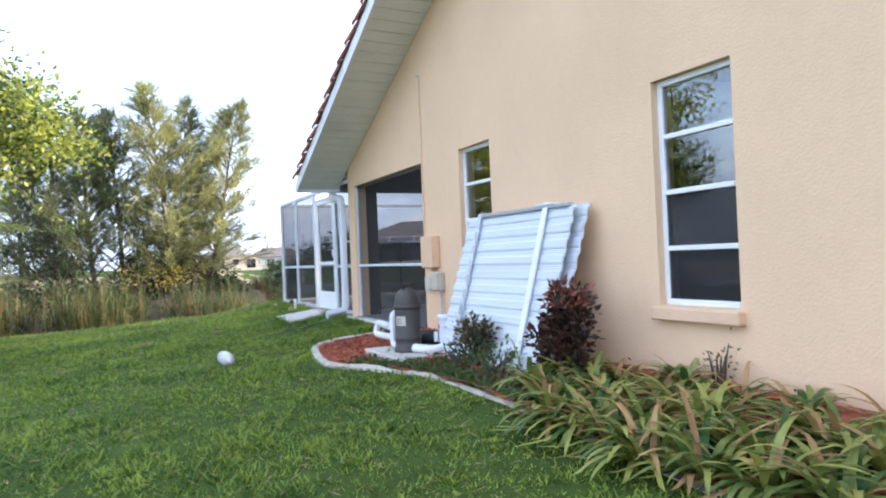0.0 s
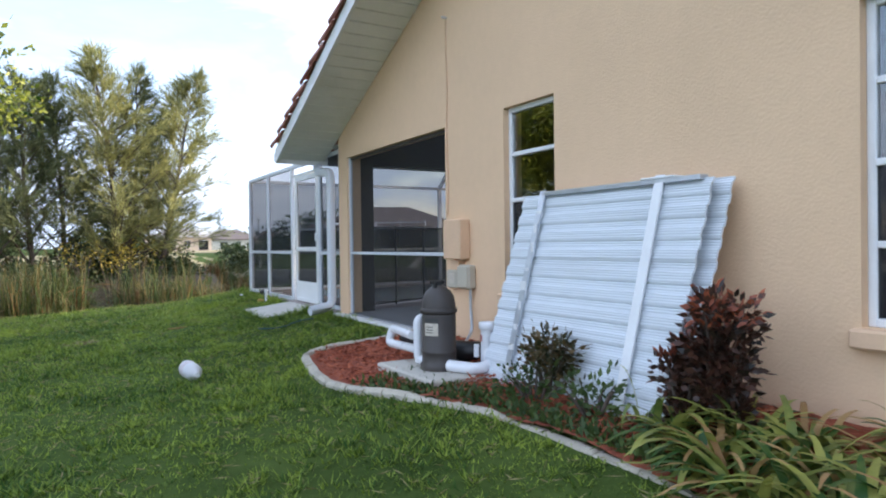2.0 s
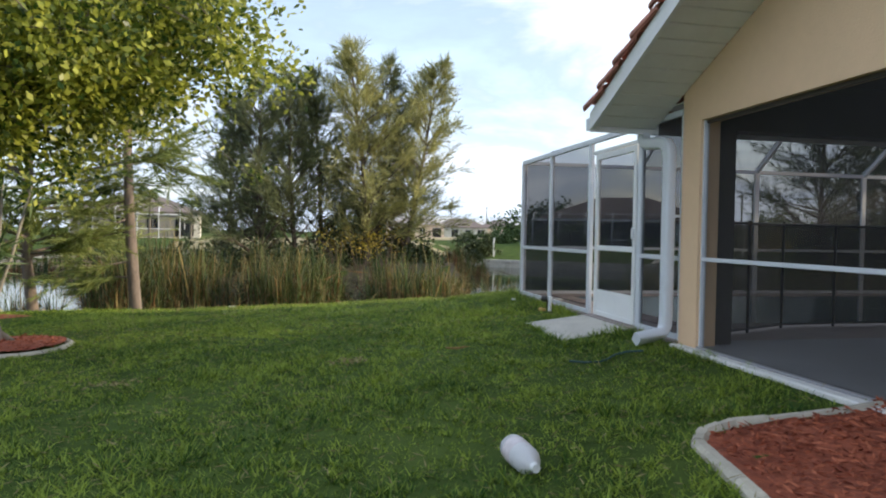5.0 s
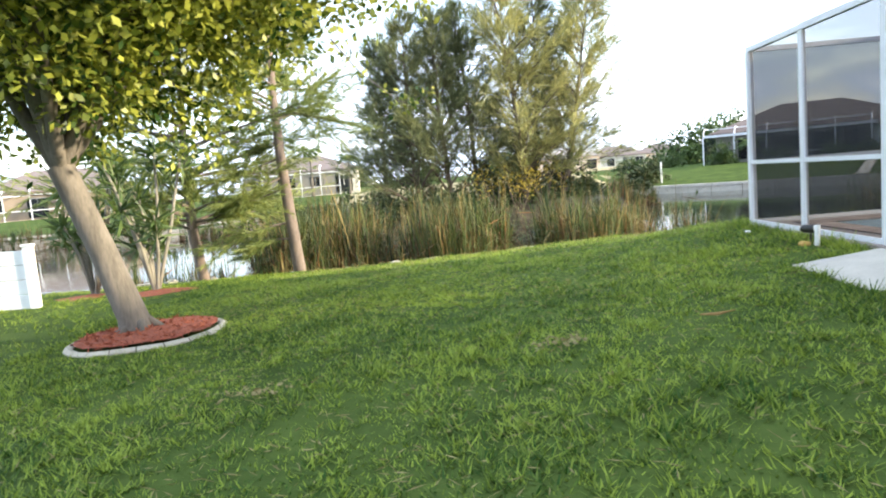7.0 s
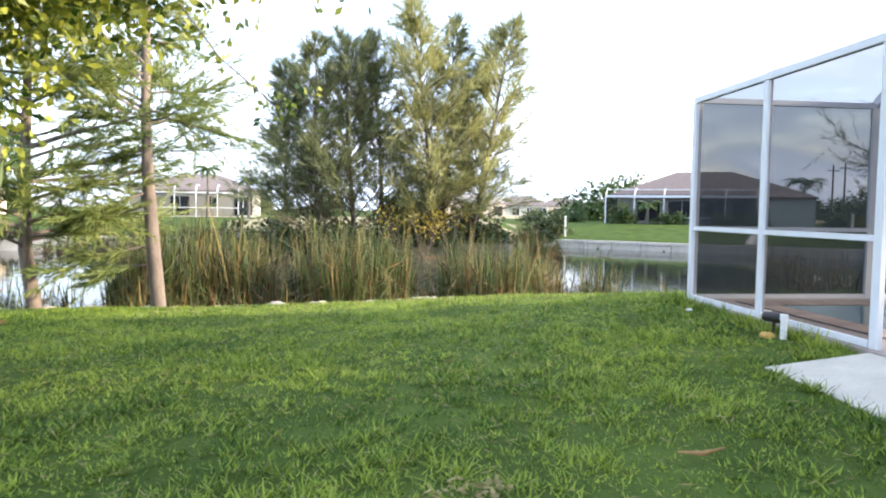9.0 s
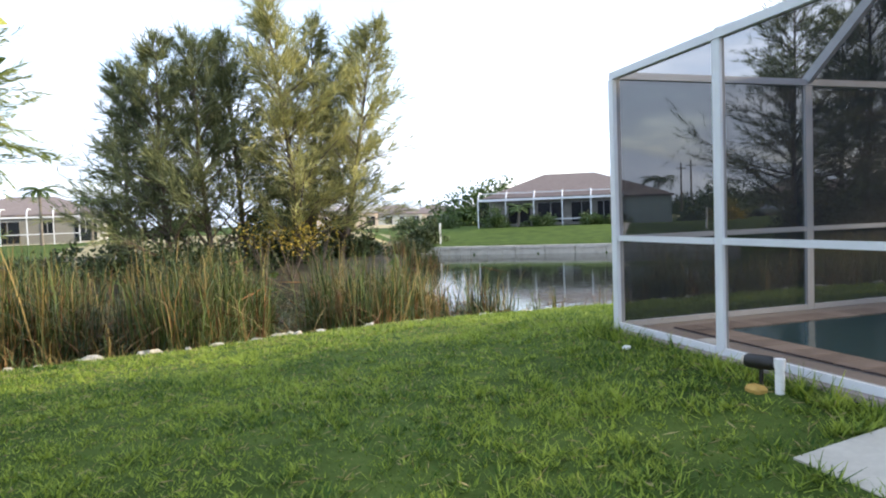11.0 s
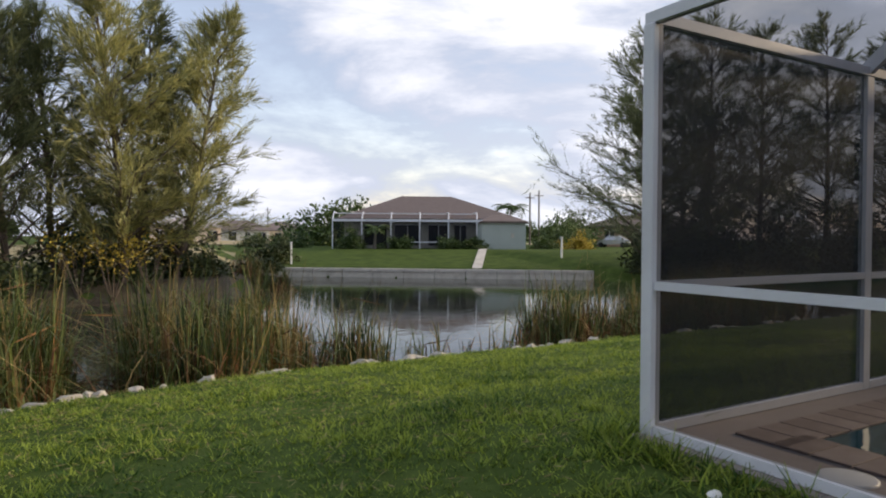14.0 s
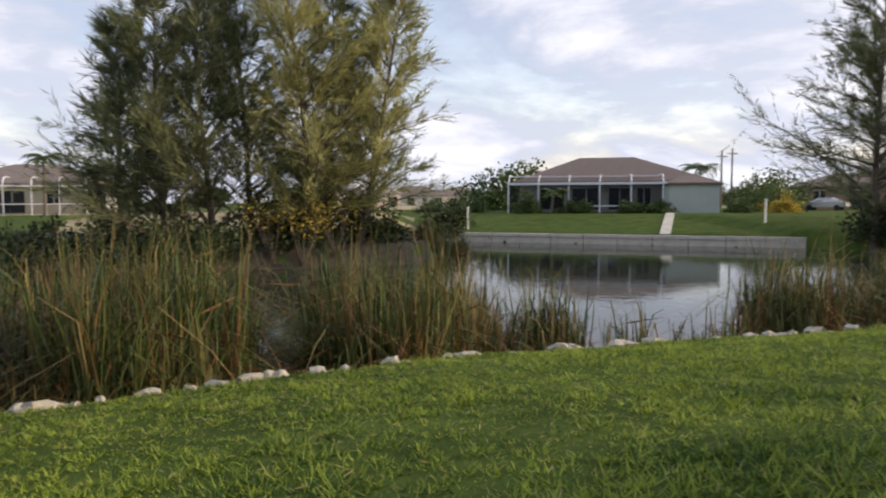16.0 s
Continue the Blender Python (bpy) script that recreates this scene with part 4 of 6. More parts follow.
part("side_tube", Geo().tube([(-0.47, 7.66, 0.04), (-0.47, 7.66, 0.14)], 0.022, 10), PVC, chl)
part("label_line", Geo().box(-0.465, 7.595, 0.17, -0.455, 7.615, 0.22), mat("faded_red_print", (0.45, 0.2, 0.18), 0.6), chl)
pmp = thing("pool_pump", "black pool pump motor lying on the pad", "pump", (-0.5, 7.8, -0.05))
part("motor", Geo().tube([(-0.62, 8.02, 0.05), (-0.60, 8.0, 0.05), (-0.40, 7.76, 0.05), (-0.38, 7.74, 0.05)], [0.05, 0.088, 0.088, 0.06], 18), BLACK, pmp)
part("base", Geo().box(-0.6, 7.76, -0.088, -0.40, 7.98, -0.03), BLACK, pmp)

chl.location += Vector((-0.075, -0.09, -0.02))
pmp.location.z -= 0.03

# ---- boxes and cable on the wall ----
eb = thing("electric_panel", "large wall-mounted electric box painted tan", "electric box", (-0.06, 8.57, 0.95))
part("case", Geo().box(-0.115, 8.48, 0.765, 0.0, 8.79, 1.15, bevel=0.01), STUCCO_TRIM, eb)
part("neck", Geo().box(-0.07, 8.58, 0.68, 0.0, 8.72, 0.758), STUCCO_TRIM, eb)
tb = thing("timer_box", "beige plastic pool timer box on the wall", "timer", (-0.05, 8.45, 0.6))
tcase = part("case", Geo().box(-0.085, 8.38, 0.485, 0.0, 8.57, 0.715, bevel=0.015), BOXGREY, tb)
part("lid", Geo().box(-0.10, 8.39, 0.50, -0.086, 8.56, 0.70, bevel=0.006), BOXGREY, tcase)
part("conduit", Geo().tube(bend([(-0.04, 8.42, 0.485), (-0.04, 8.42, 0.30), (-0.05, 8.38, 0.1), (-0.3, 8.2, -0.04)], 0.08), 0.014, 8), STEEL, tb, "grey flexible conduit")
jb = thing("junction_box", "small beige junction box on the wall", "junction box", (-0.05, 8.7, 0.56))
part("case", Geo().box(-0.07, 8.63, 0.485, 0.0, 8.81, 0.66, bevel=0.012), BOXGREY, jb)
part("dial_face", Geo().box(-0.074, 8.66, 0.53, -0.0702, 8.76, 0.63), LABEL, jb)
wire = thing("wall_cable", "tan painted cable running down the wall", "cable", (0, 8.85, 1.2))
part("cable", Geo().tube([(-0.008, 8.87 + 0.008 * math.sin(k * 0.9), 3.15 - k * 0.13) for k in range(16)], 0.008, 6), STUCCO_TRIM, wire)
part("eyelet", Geo().tube([(0.0, 8.87, 3.17), (-0.05, 8.87, 3.17)], 0.012, 8), STEEL, wire)

# ---- hurricane shutter panels leaning on the wall ----


def corrugated(y0, y1, off, name, label, seedv):
    top, bot = Vector((-0.075 - off, 0, 1.28)), Vector((-0.52 - off, 0, -0.13))
    t = (bot - top)
    L = t.length
    t.normalize()
    nrm = Vector((t.z, 0, -t.x))
    if nrm.x > 0:
        nrm = -nrm
    nv = 264
    g = Geo()
    vs = []
    r = random.Random(seedv)
    for sheet in (0.0, -0.012):
        for i in range(nv + 1):
            s = i / nv
            ph = s * 11.0 % 1.0
            w = 0.013 * min(1.0, max(0.0, (0.5 - abs(ph - 0.5)) * 9 - 1.6)) + 0.0034 * (1 if (ph * 8) % 1 < 0.55 else 0)
            skew = 0.04 * s
            for yy in (y0 - 0.02 * s + skew, y0 * 0.5 + y1 * 0.5, y1 + skew * 0.3):
                p = top + t * L * s + nrm * (w + sheet)
                vs.append((p.x, yy, p.z))
    m = 3 * (nv + 1)
    fs = []
    for i in range(nv):
        for j in range(2):
            a = i * 3 + j
            fs += [(a, a + 1, a + 4, a + 3), (m + a, m + a + 3, m + a + 4, m + a + 1)]
        fs += [(i * 3, i * 3 + 3, m + i * 3 + 3, m + i * 3), (i * 3 + 2, m + i * 3 + 2, m + i * 3 + 5, i * 3 + 5)]
    fs += [(j, m + j, m + j + 1, j + 1) for j in range(2)] + [(3 * nv + j, 3 * nv + j + 1, m + 3 * nv + j + 1, m + 3 * nv + j) for j in range(2)]
    g.add(vs, fs)
    ob = thing(name, label, "shutter panel", (-0.3, (y0 + y1) / 2, -0.1), group="stacked shutter panels")
    part("sheet", g, PANEL, ob)
    return ob, top, t, nrm, L


corrugated(5.61, 7.30, 0.0, "shutter_panel", "corrugated white metal shutter panel at the back of the stack", 1)
pan, ptop, pt, pn_, pL = corrugated(5.68, 7.41, 0.085, "shutter_panel", "corrugated white metal shutter panel leaning on the wall, strapped", 2)


def strip(yc, w, s0, s1, out, skew=0.0):
    a, b = ptop + pt * pL * s0 + pn_ * out, ptop + pt * pL * s1 + pn_ * out
    g = Geo()
    vs = [(p.x + q * pn_.x, yc + k + d, p.z + q * pn_.z) for p, d in ((a, 0), (b, skew)) for k in (-w / 2, w / 2) for q in (0, 0.012)]
    g.add(vs, [(0, 1, 3, 2), (4, 6, 7, 5), (0, 4, 5, 1), (2, 3, 7, 6), (0, 2, 6, 4), (1, 5, 7, 3)])
    return g


part("strap", strip(7.15, 0.06, -0.01, 0.99, 0.034, -0.07), STEEL, pan, "galvanised strap")
part("strap", strip(6.04, 0.07, -0.02, 0.97, 0.034, -0.05), WHITE, pan, "white strap")
part("top_rail", Geo().box(ptop.x - 0.05, 5.74, 1.268, ptop.x + 0.03, 7.16, 1.30, bevel=0.004), STEEL, pan, "galvanised top channel")
part("tape", Geo().box(ptop.x - 0.055, 5.92, 1.298, ptop.x + 0.035, 6.18, 1.312, bevel=0.004), WHITE, pan, "white tape")
for k in range(9):
    yy = 7.15 - 0.07 * (0.1 + k * 0.1)
    p = ptop + pt * pL * (0.1 + k * 0.1) + pn_ * 0.047
    part("tape", Geo().box(p.x - 0.006, yy - 0.025 + random.uniform(-0.01, 0.01), p.z - random.uniform(0.03, 0.09), p.x + 0.004, yy + random.uniform(-0.005, 0.03), p.z + random.uniform(0.0, 0.05)), WHITE, pan)

# ---- bottle on the lawn ----
bz = float(land(-2.37, 9.37)) + 0.045
bot = thing("plastic_bottle", "empty white plastic jug lying on the grass", "bottle", (-2.37, 9.37, bz))
bd = Vector((0.12, -0.99, -0.06)).normalized()
bp0 = Vector((-2.37, 9.37, bz + 0.03))
bb = part("body", Geo().tube([bp0 + bd * s for s in (-0.15, -0.14, -0.02, 0.06, 0.09, 0.125, 0.14)], [0.045, 0.072, 0.075, 0.074, 0.062, 0.03, 0.02], 20), BOTTLE, bot)
part("cap", Geo().tube([bp0 + bd * s for s in (0.135, 0.165)], 0.024, 14), WHITE, bb)
part("label_band", Geo().tube([bp0 + bd * s for s in (-0.10, -0.01)], 0.0765, 20, cap=False), mat("faded_label", (0.66, 0.60, 0.62), 0.4, var=0.2, scale=25), bb)

# hose end by the downspout
HOSE = mat("teal_hose", (0.022, 0.065, 0.065), 0.5, var=0.2)
hp = [(-0.45 - 0.12 * k, 11.62 + 0.10 * math.sin(k * 1.1), 0) for k in range(7)]
solo("garden_hose", Geo().tube([(x, y, float(land(x, y)) + 0.035) for x, y, z in hp], 0.009, 8), HOSE, "short length of teal garden hose in the grass", "hose", at=(-0.8, 11.6, -0.1))


# ---- plants of the bed ----
def bush(name, label, category, at, height, radius, n, leaf_len, leaf_wid, material, bark, seed, stems=6, up=0.6, group="", zlow=0.15, parts=("woody_base", "leaves"), tips=None, tight=0.22):
    """A shrub: forked stems and leaves clustered along them."""
    r = np.random.default_rng(seed)
    ob = thing(name, label, category, at, group=group)
    g = Geo()
    P, W = [], []
    per = max(1, n // (stems * 5))
    for i in range(stems):
        a = r.uniform(0, 6.28)
        rr = radius * math.sqrt(r.uniform(0.05, 1))
        h = height * r.uniform(0.6, 1.0) * (1 - 0.3 * rr / radius)
        b = Vector(at)
        tip = b + Vector((math.cos(a) * rr, math.sin(a) * rr, h))
        mid = b.lerp(tip, 0.5) + Vector((math.cos(a) * rr * 0.12, math.sin(a) * rr * 0.12, h * 0.06))
        g.tube([b + Vector((math.cos(a) * 0.02, math.sin(a) * 0.02, -0.04)), mid, tip], [0.012 + height * 0.006, 0.008 + height * 0.003, 0.003], 5)
        for k in range(5):
            s0 = zlow + (1 - zlow) * (k + r.uniform(0, 1)) / 5
            c = b.lerp(mid, s0 * 2) if s0 < 0.5 else mid.lerp(tip, s0 * 2 - 1)
            sp = radius * tight + 0.02
            q = np.array(c) + r.normal(size=(per, 3)) * np.array([sp, sp, sp * 0.8])
            P.append(q)
            W.append((q - np.array(c)) * 1.2 / sp + np.array([math.cos(a) * 0.5, math.sin(a) * 0.5, up]) + r.normal(size=(per, 3)) * 0.4)
    P, W = np.concatenate(P), np.concatenate(W)
    P[:, 2] = np.maximum(P[:, 2], at[2] + 0.03)
    part(parts[0], g, bark, ob)
    me = leaf_mesh("leaves", P - np.array(at), W, leaf_len * r.uniform(0.6, 1.25, len(P)), leaf_wid * r.uniform(0.7, 1.2, len(P)), seed)
    part(parts[1], me, material, ob)
    if tips is not None:
        k = P[:, 2] > np.quantile(P[:, 2], 0.86)
        part("new_leaves", leaf_mesh("new_leaves", P[k] - np.array(at) + 0.01, W[k], leaf_len * np.ones(k.sum()), leaf_wid * np.ones(k.sum()), seed + 1), tips, ob)
    return ob


CROTON_R = mat("croton_red_leaves", (0.13, 0.026, 0.016), 0.4, color2=(0.48, 0.15, 0.07), scale=3, island=0.5, trans=0.2)
bush("croton_shrub", "dark red croton shrub with orange young leaves", "shrub", (-0.50, 5.34, -0.1), 1.02, 0.17, 1350, 0.062, 0.018, CROTON, BARK_DARK, 11, stems=11, up=0.7, tips=CROTON_R, tight=0.14)
bush("croton_shrub", "lower dark red croton shrub with orange young leaves", "shrub", (-0.57, 5.56, -0.1), 0.72, 0.12, 850, 0.060, 0.016, CROTON, BARK_DARK, 17, stems=8, up=0.7, tips=CROTON_R, tight=0.14)
bush("croton_shrub", "dark red croton shrub with orange young leaves", "shrub", (-0.35, 2.45, -0.1), 0.95, 0.2, 1200, 0.085, 0.022, CROTON, BARK_DARK, 16, stems=11, up=0.8, tips=CROTON_R)
bush("small_croton", "low bronze and green croton beside the panels", "shrub", (-0.62, 6.60, -0.1), 0.54, 0.18, 900, 0.05, 0.013, CROTON_G, BARK_DARK, 12, stems=10, zlow=0.6, tight=0.18)
bush("leafy_seedling", "green broad-leaved seedlings in the mulch", "plant", (-0.78, 6.55, -0.1), 0.24, 0.22, 220, 0.055, 0.014, SHRUB, BARK_DARK, 13, stems=8)
bush("leafy_seedling", "green broad-leaved seedlings in the mulch", "plant", (-0.75, 6.05, -0.1), 0.26, 0.2, 220, 0.06, 0.015, SHRUB, BARK_DARK, 14, stems=8)
bush("wall_weed", "dry twiggy weed under the window sill", "weed", (-0.08, 4.42, -0.05), 0.42, 0.10, 60, 0.04, 0.008, CROTON_G, BARK_DARK, 15, stems=6, zlow=0.6)


def strap_leaves(name, label, category, at, n, length, width, material, seed, group="", spread=1.0):
    r = np.random.default_rng(seed)
    g = Geo()
    for i in range(n):
        a = r.uniform(0, 6.28)
        L = length * r.uniform(0.6, 1.15)
        lift = r.uniform(0.45, 1.35)
        d = Vector((math.cos(a), math.sin(a), 0))
        s = Vector((-d.y, d.x, 0))
        p = Vector(at) + d * r.uniform(0, 0.06) + s * r.uniform(-0.05, 0.05)
        th = lift
        vs, k = [], 7
        for j in range(k + 1):
            w = width * (0.55 + 0.45 * math.sin(math.pi * min(1, j / k * 1.1 + 0.15))) * (1 if j < k else 0.12)
            fold = Vector((0, 0, 0.25 * w))
            vs += [p - s * w + fold, p, p + s * w + fold]
            p = p + (d * math.cos(th) * spread + Vector((0, 0, math.sin(th)))) * (L / k)
            th -= r.uniform(0.14, 0.36) * (1.35 - lift * 0.35)
            if p.z < at[2] + 0.012:
                p.z = at[2] + 0.012
                th = max(th, 0.0)
        g.add(vs, [f for j in range(k) for f in ((3 * j, 3 * j + 1, 3 * j + 4, 3 * j + 3), (3 * j + 1, 3 * j + 2, 3 * j + 5, 3 * j + 4))], True)
    return g


lr = random.Random(5)
spots = [(-0.72, 5.5), (-0.35, 5.0), (-0.7, 4.85), (-1.0, 4.95), (-0.45, 4.55), (-0.85, 4.4), (-1.12, 4.45), (-0.3, 4.1), (-0.7, 3.95), (-1.05, 3.95),
         (-0.45, 3.6), (-0.9, 3.5), (-1.2, 3.55), (-0.3, 3.2), (-0.7, 3.05), (-1.1, 3.0), (-0.45, 2.6), (-0.95, 2.55), (-0.15, 4.65), (-0.55, 5.2), (-0.6, 4.2), (-1.0, 4.65), (-0.6, 3.35), (-1.15, 3.25), (-0.2, 3.75), (-1.15, 4.75), (-1.2, 4.15), (-1.25, 3.85), (-0.85, 5.2), (-0.8, 4.65), (-0.95, 4.2), (-0.85, 3.75)]
for i, (x, y) in enumerate(spots):
    z = float(bed_z(x, y))
    ob = thing("strap_leaf_lily", "clump of arching green strap-leaved lily, partly withered" if i % 3 else "clump of green and yellow strap-leaved lily", "lily", (x, y, z), group="lily clumps along the wall")
    tall = 0.62 if i in (2, 6) else 0.5
    part("leaves", strap_leaves("leaves", "", "", (x, y, z), 42, tall * (0.48 if x > -0.5 else 0.84), 0.021, LILY, 40 + i), LILY, ob)
    part("dead_leaves", strap_leaves("dead", "", "", (x, y, z), 8, 0.42, 0.017, LILY_DRY, 80 + i), LILY_DRY, ob, "withered brown leaves")
spk = thing("spike_lily", "upright green strap-leaved plant before the panels", "lily", (-0.72, 5.68, -0.1))
part("leaves", strap_leaves("leaves", "", "", (-0.72, 5.68, -0.1), 6, 0.55, 0.022, LILY, 77, spread=0.25), LILY, spk)
spk = thing("spike_lily", "upright pale green strap-leaved plant under the sill", "lily", (-0.3, 4.42, -0.05))
part("leaves", strap_leaves("leaves", "", "", (-0.3, 4.42, -0.05), 9, 0.66, 0.027, LILY, 78, spread=0.3), LILY, spk)
nW = 1500
wx_, wy_ = rng.uniform(-1.55, -0.9, nW), rng.uniform(5.2, 8.0, nW)
wx_ = np.maximum(wx_, bed_left(wy_) + 0.02 + rng.exponential(0.10, nW))
solo("bed_weeds", leaf_mesh("bed_weeds", np.stack([wx_, wy_, bed_z(wx_, wy_) + 0.01], 1), rng.normal(size=(nW, 3)) + np.array([0, 0, 0.9]), rng.uniform(0.03, 0.09, nW), rng.uniform(0.008, 0.016, nW), 8), SHRUB,
     "small green weeds along the edging", "weeds", kind="stuff")

# ---- lawn ----


def lawn_points(x0, x1, y0, y1, per, seed):
    r = np.random.default_rng(seed)
    n = int((x1 - x0) * (y1 - y0) * per)
    x, y = r.uniform(x0, x1, n), r.uniform(y0, y1, n)
    keep = (y < shore(x) + 0.1)
    bed = (y < 9.70) & (y > -1) & (x > bed_left(np.clip(y, -1, 9.66)) - 0.03)
    slabm = (y > 12.74) & (y < 13.9) & (x > -0.82)
    decks = (x > -0.06) & (y > 8.9) & (y < 16.8)
    ring = (x + 6.97) ** 2 + (y - 14.36) ** 2 < 0.74 ** 2
    inhouse = (x > -0.02) & (y < 11.8)
    keep &= ~(bed | slabm | decks | ring | inhouse)
    return x[keep], y[keep]


def lawn(name, areas, hgt, wid, seed):
    X, Y = [], []
    for k, a in enumerate(areas):
        x, y = lawn_points(*a, seed + k)
        X.append(x), Y.append(y)
    tx, ty = np.concatenate(X), np.concatenate(Y)
    r = np.random.default_rng(seed + 50)
    k = 7
    n = len(tx) * k
    a = r.uniform(0, 6.28, n)
    q = r.uniform(0.0, 0.045, n)
    x, y = np.repeat(tx, k) + np.cos(a) * q, np.repeat(ty, k) + np.sin(a) * q
    lush = np.repeat(r.uniform(0.4, 1.45, len(tx)), k)
    patch = 0.8 + 0.38 * np.sin(x * 1.9 + np.sin(y * 1.3)) * np.sin(y * 2.3 + 1) + 0.42 * np.sin(x * 9.1 + 2.4 * np.sin(y * 3.1)) * np.sin(y * 8.2 + 2 + 1.7 * np.sin(x * 2.7))
    patch = np.clip(patch, 0.42, 1.5)
    a = a + r.normal(size=n) * 0.6
    lean = np.stack([np.cos(a), np.sin(a), np.zeros(n)], 1)
    h = hgt * r.uniform(0.55, 1.2, n) * patch * lush
    v, f = blade_arrays(np.stack([x, y, land(x, y) - 0.006], 1), lean, h, wid * r.uniform(0.7, 1.25, n), h * r.uniform(0.4, 1.3, n), seed, seg=1)
    return mesh_np(name, v, f)


solo("grass", lawn("grass", [(-7.5, 0, 2.0, 12, 350), (-8, 0, 12, 18.5, 360), (-9, 8, 18.5, 24.5, 230), (0, 7, 16.8, 18.5, 230), (-14, -7.5, 4, 24, 70)], 0.060, 0.0066, 21), GRASS,
     "coarse mown lawn grass", "grass", kind="stuff")
ge = thing("grass_edge", "long unmown grass along the foot of the cage and slab", "grass", (0, 0, 0), kind="stuff")
part("tufts", lawn("tufts", [(-0.26, -0.06, 11.9, 16.9, 420), (-0.2, 9, 16.76, 16.95, 420), (-0.92, -0.83, 12.6, 14.0, 380), (-0.8, -0.1, 13.96, 14.1, 380)], 0.135, 0.006, 61), GRASS, ge)
nl_ = 110
lx_ = np.concatenate([rng.normal(-3.15, 0.10, nl_ // 2), rng.normal(-5.12, 0.16, nl_ // 2)])
ly_ = np.concatenate([rng.normal(12.41, 0.06, nl_ // 2), rng.normal(12.04, 0.08, nl_ // 2)])
solo("fallen_leaves", leaf_mesh("fallen_leaves", np.stack([lx_, ly_, land(lx_, ly_) + 0.05], 1), np.stack([rng.normal(size=nl_), rng.normal(size=nl_), rng.normal(size=nl_) * 0.35], 1),
     rng.uniform(0.03, 0.07, nl_), rng.uniform(0.006, 0.014, nl_), 6), GRASS_DRY, "dry brown leaves caught in the lawn", "leaves", kind="stuff")
nd = 9000
dx, dy = lawn_points(-7, 0, 4, 23, nd / 133, 91)
solo("dry_grass", leaf_mesh("dry_grass", np.stack([dx, dy, land(dx, dy) + 0.035], 1), np.stack([rng.normal(size=len(dx)), rng.normal(size=len(dx)), rng.normal(size=len(dx)) * 0.3], 1),
     rng.uniform(0.04, 0.11, len(dx)), rng.uniform(0.002, 0.004, len(dx)), 5), GRASS_DRY, "scattered dry straw in the lawn", "grass", kind="stuff")
solo("palm_frond_scrap", Geo().tube([(-2.12, 12.58, float(land(-2.12, 12.58)) + 0.055), (-2.02, 12.53, float(land(-2.02, 12.53)) + 0.055), (-1.88, 12.58, float(land(-1.88, 12.58)) + 0.055)], [0.006, 0.014, 0.004], 6), LILY_DRY,
     "dry brown leaf stalk lying on the lawn", "leaf", at=(-2.02, 12.53, -0.2))

# ---- rocks on the shore ----


def rock(at, size, seed):
    bm = bmesh.new()
    bmesh.ops.create_icosphere(bm, subdivisions=2, radius=1.0)
    for v in bm.verts:
        k = 1 + 0.7 * noise.noise(v.co * 1.5 + Vector((seed * 3.1, 0, 0))) + 0.12 * noise.noise(v.co * 4 + Vector((0, seed, 0)))
        v.co = Vector((v.co.x * size[0] * k, v.co.y * size[1] * k, v.co.z * size[2] * k))
    me = bpy.data.meshes.new("rock")
    bm.to_mesh(me)
    bm.free()
    me.materials.append(ROCK)
    ob = new("rock", me)
    ob.matrix_basis = pose(*at, 0, 0, seed * 57 % 360)
    return tagged(ob, "pale limestone rock at the edge of the canal", "rock", "rocks along the canal edge")


rr = random.Random(3)
x = -13.0
while x < 16:
    s = rr.uniform(0.05, 0.16)
    if rr.random() < (0.97 if -5 < x < 3 else 0.55):
        y = float(shore(x)) + rr.uniform(0.05, 0.3)
        rock((x, y, float(land(x, y - 0.1)) - s * 0.12), (s * 1.15, s * 0.9, s * 0.62), rr.randint(1, 999))
    x += s * rr.uniform(0.7, 1.3) + 0.02

# ---- cattails ----
CL = [(-3.9, 25.6, 1.35, 1.9, 330, 2.5), (-0.6, 26.2, 1.25, 1.7, 190, 2.35), (0.7, 26.4, 0.9, 1.3, 60, 2.0), (1.5, 26.2, 1.0, 1.0, 26, 1.6), (2.4, 26.2, 0.35, 0.5, 16, 2.0), (4.3, 25.8, 2.4, 0.7, 24, 1.5), (7.5, 26.2, 0.85, 1.0, 70, 2.15),
      (9.8, 26.6, 1.6, 1.0, 70, 1.9), (13.5, 27, 3, 1.8, 150, 1.9), (18, 29, 3, 2, 140, 1.9), (-7.7, 26.0, 1.8, 2.0, 390, 2.65), (-5.5, 25.4, 0.5, 0.9, 10, 2.0), (-11.4, 24.6, 1.6, 0.9, 46, 1.6), (-6.6, 29.5, 1.2, 1.0, 40, 2.2), (1.6, 30.2, 1.0, 0.8, 36, 1.7), (23, 33, 3, 2, 120, 2.0),
      (-4.4, 23.9, 1.2, 0.5, 40, 1.1), (-0.3, 24.5, 1.6, 0.5, 40, 1.0), (-7.4, 23.7, 2.0, 0.6, 60, 1.3), (-18, 50.5, 5, 1.0, 90, 1.7), (-31, 53, 8, 1.0, 120, 1.5), (6.8, 49.5, 1.6, 1.0, 70, 1.6)]


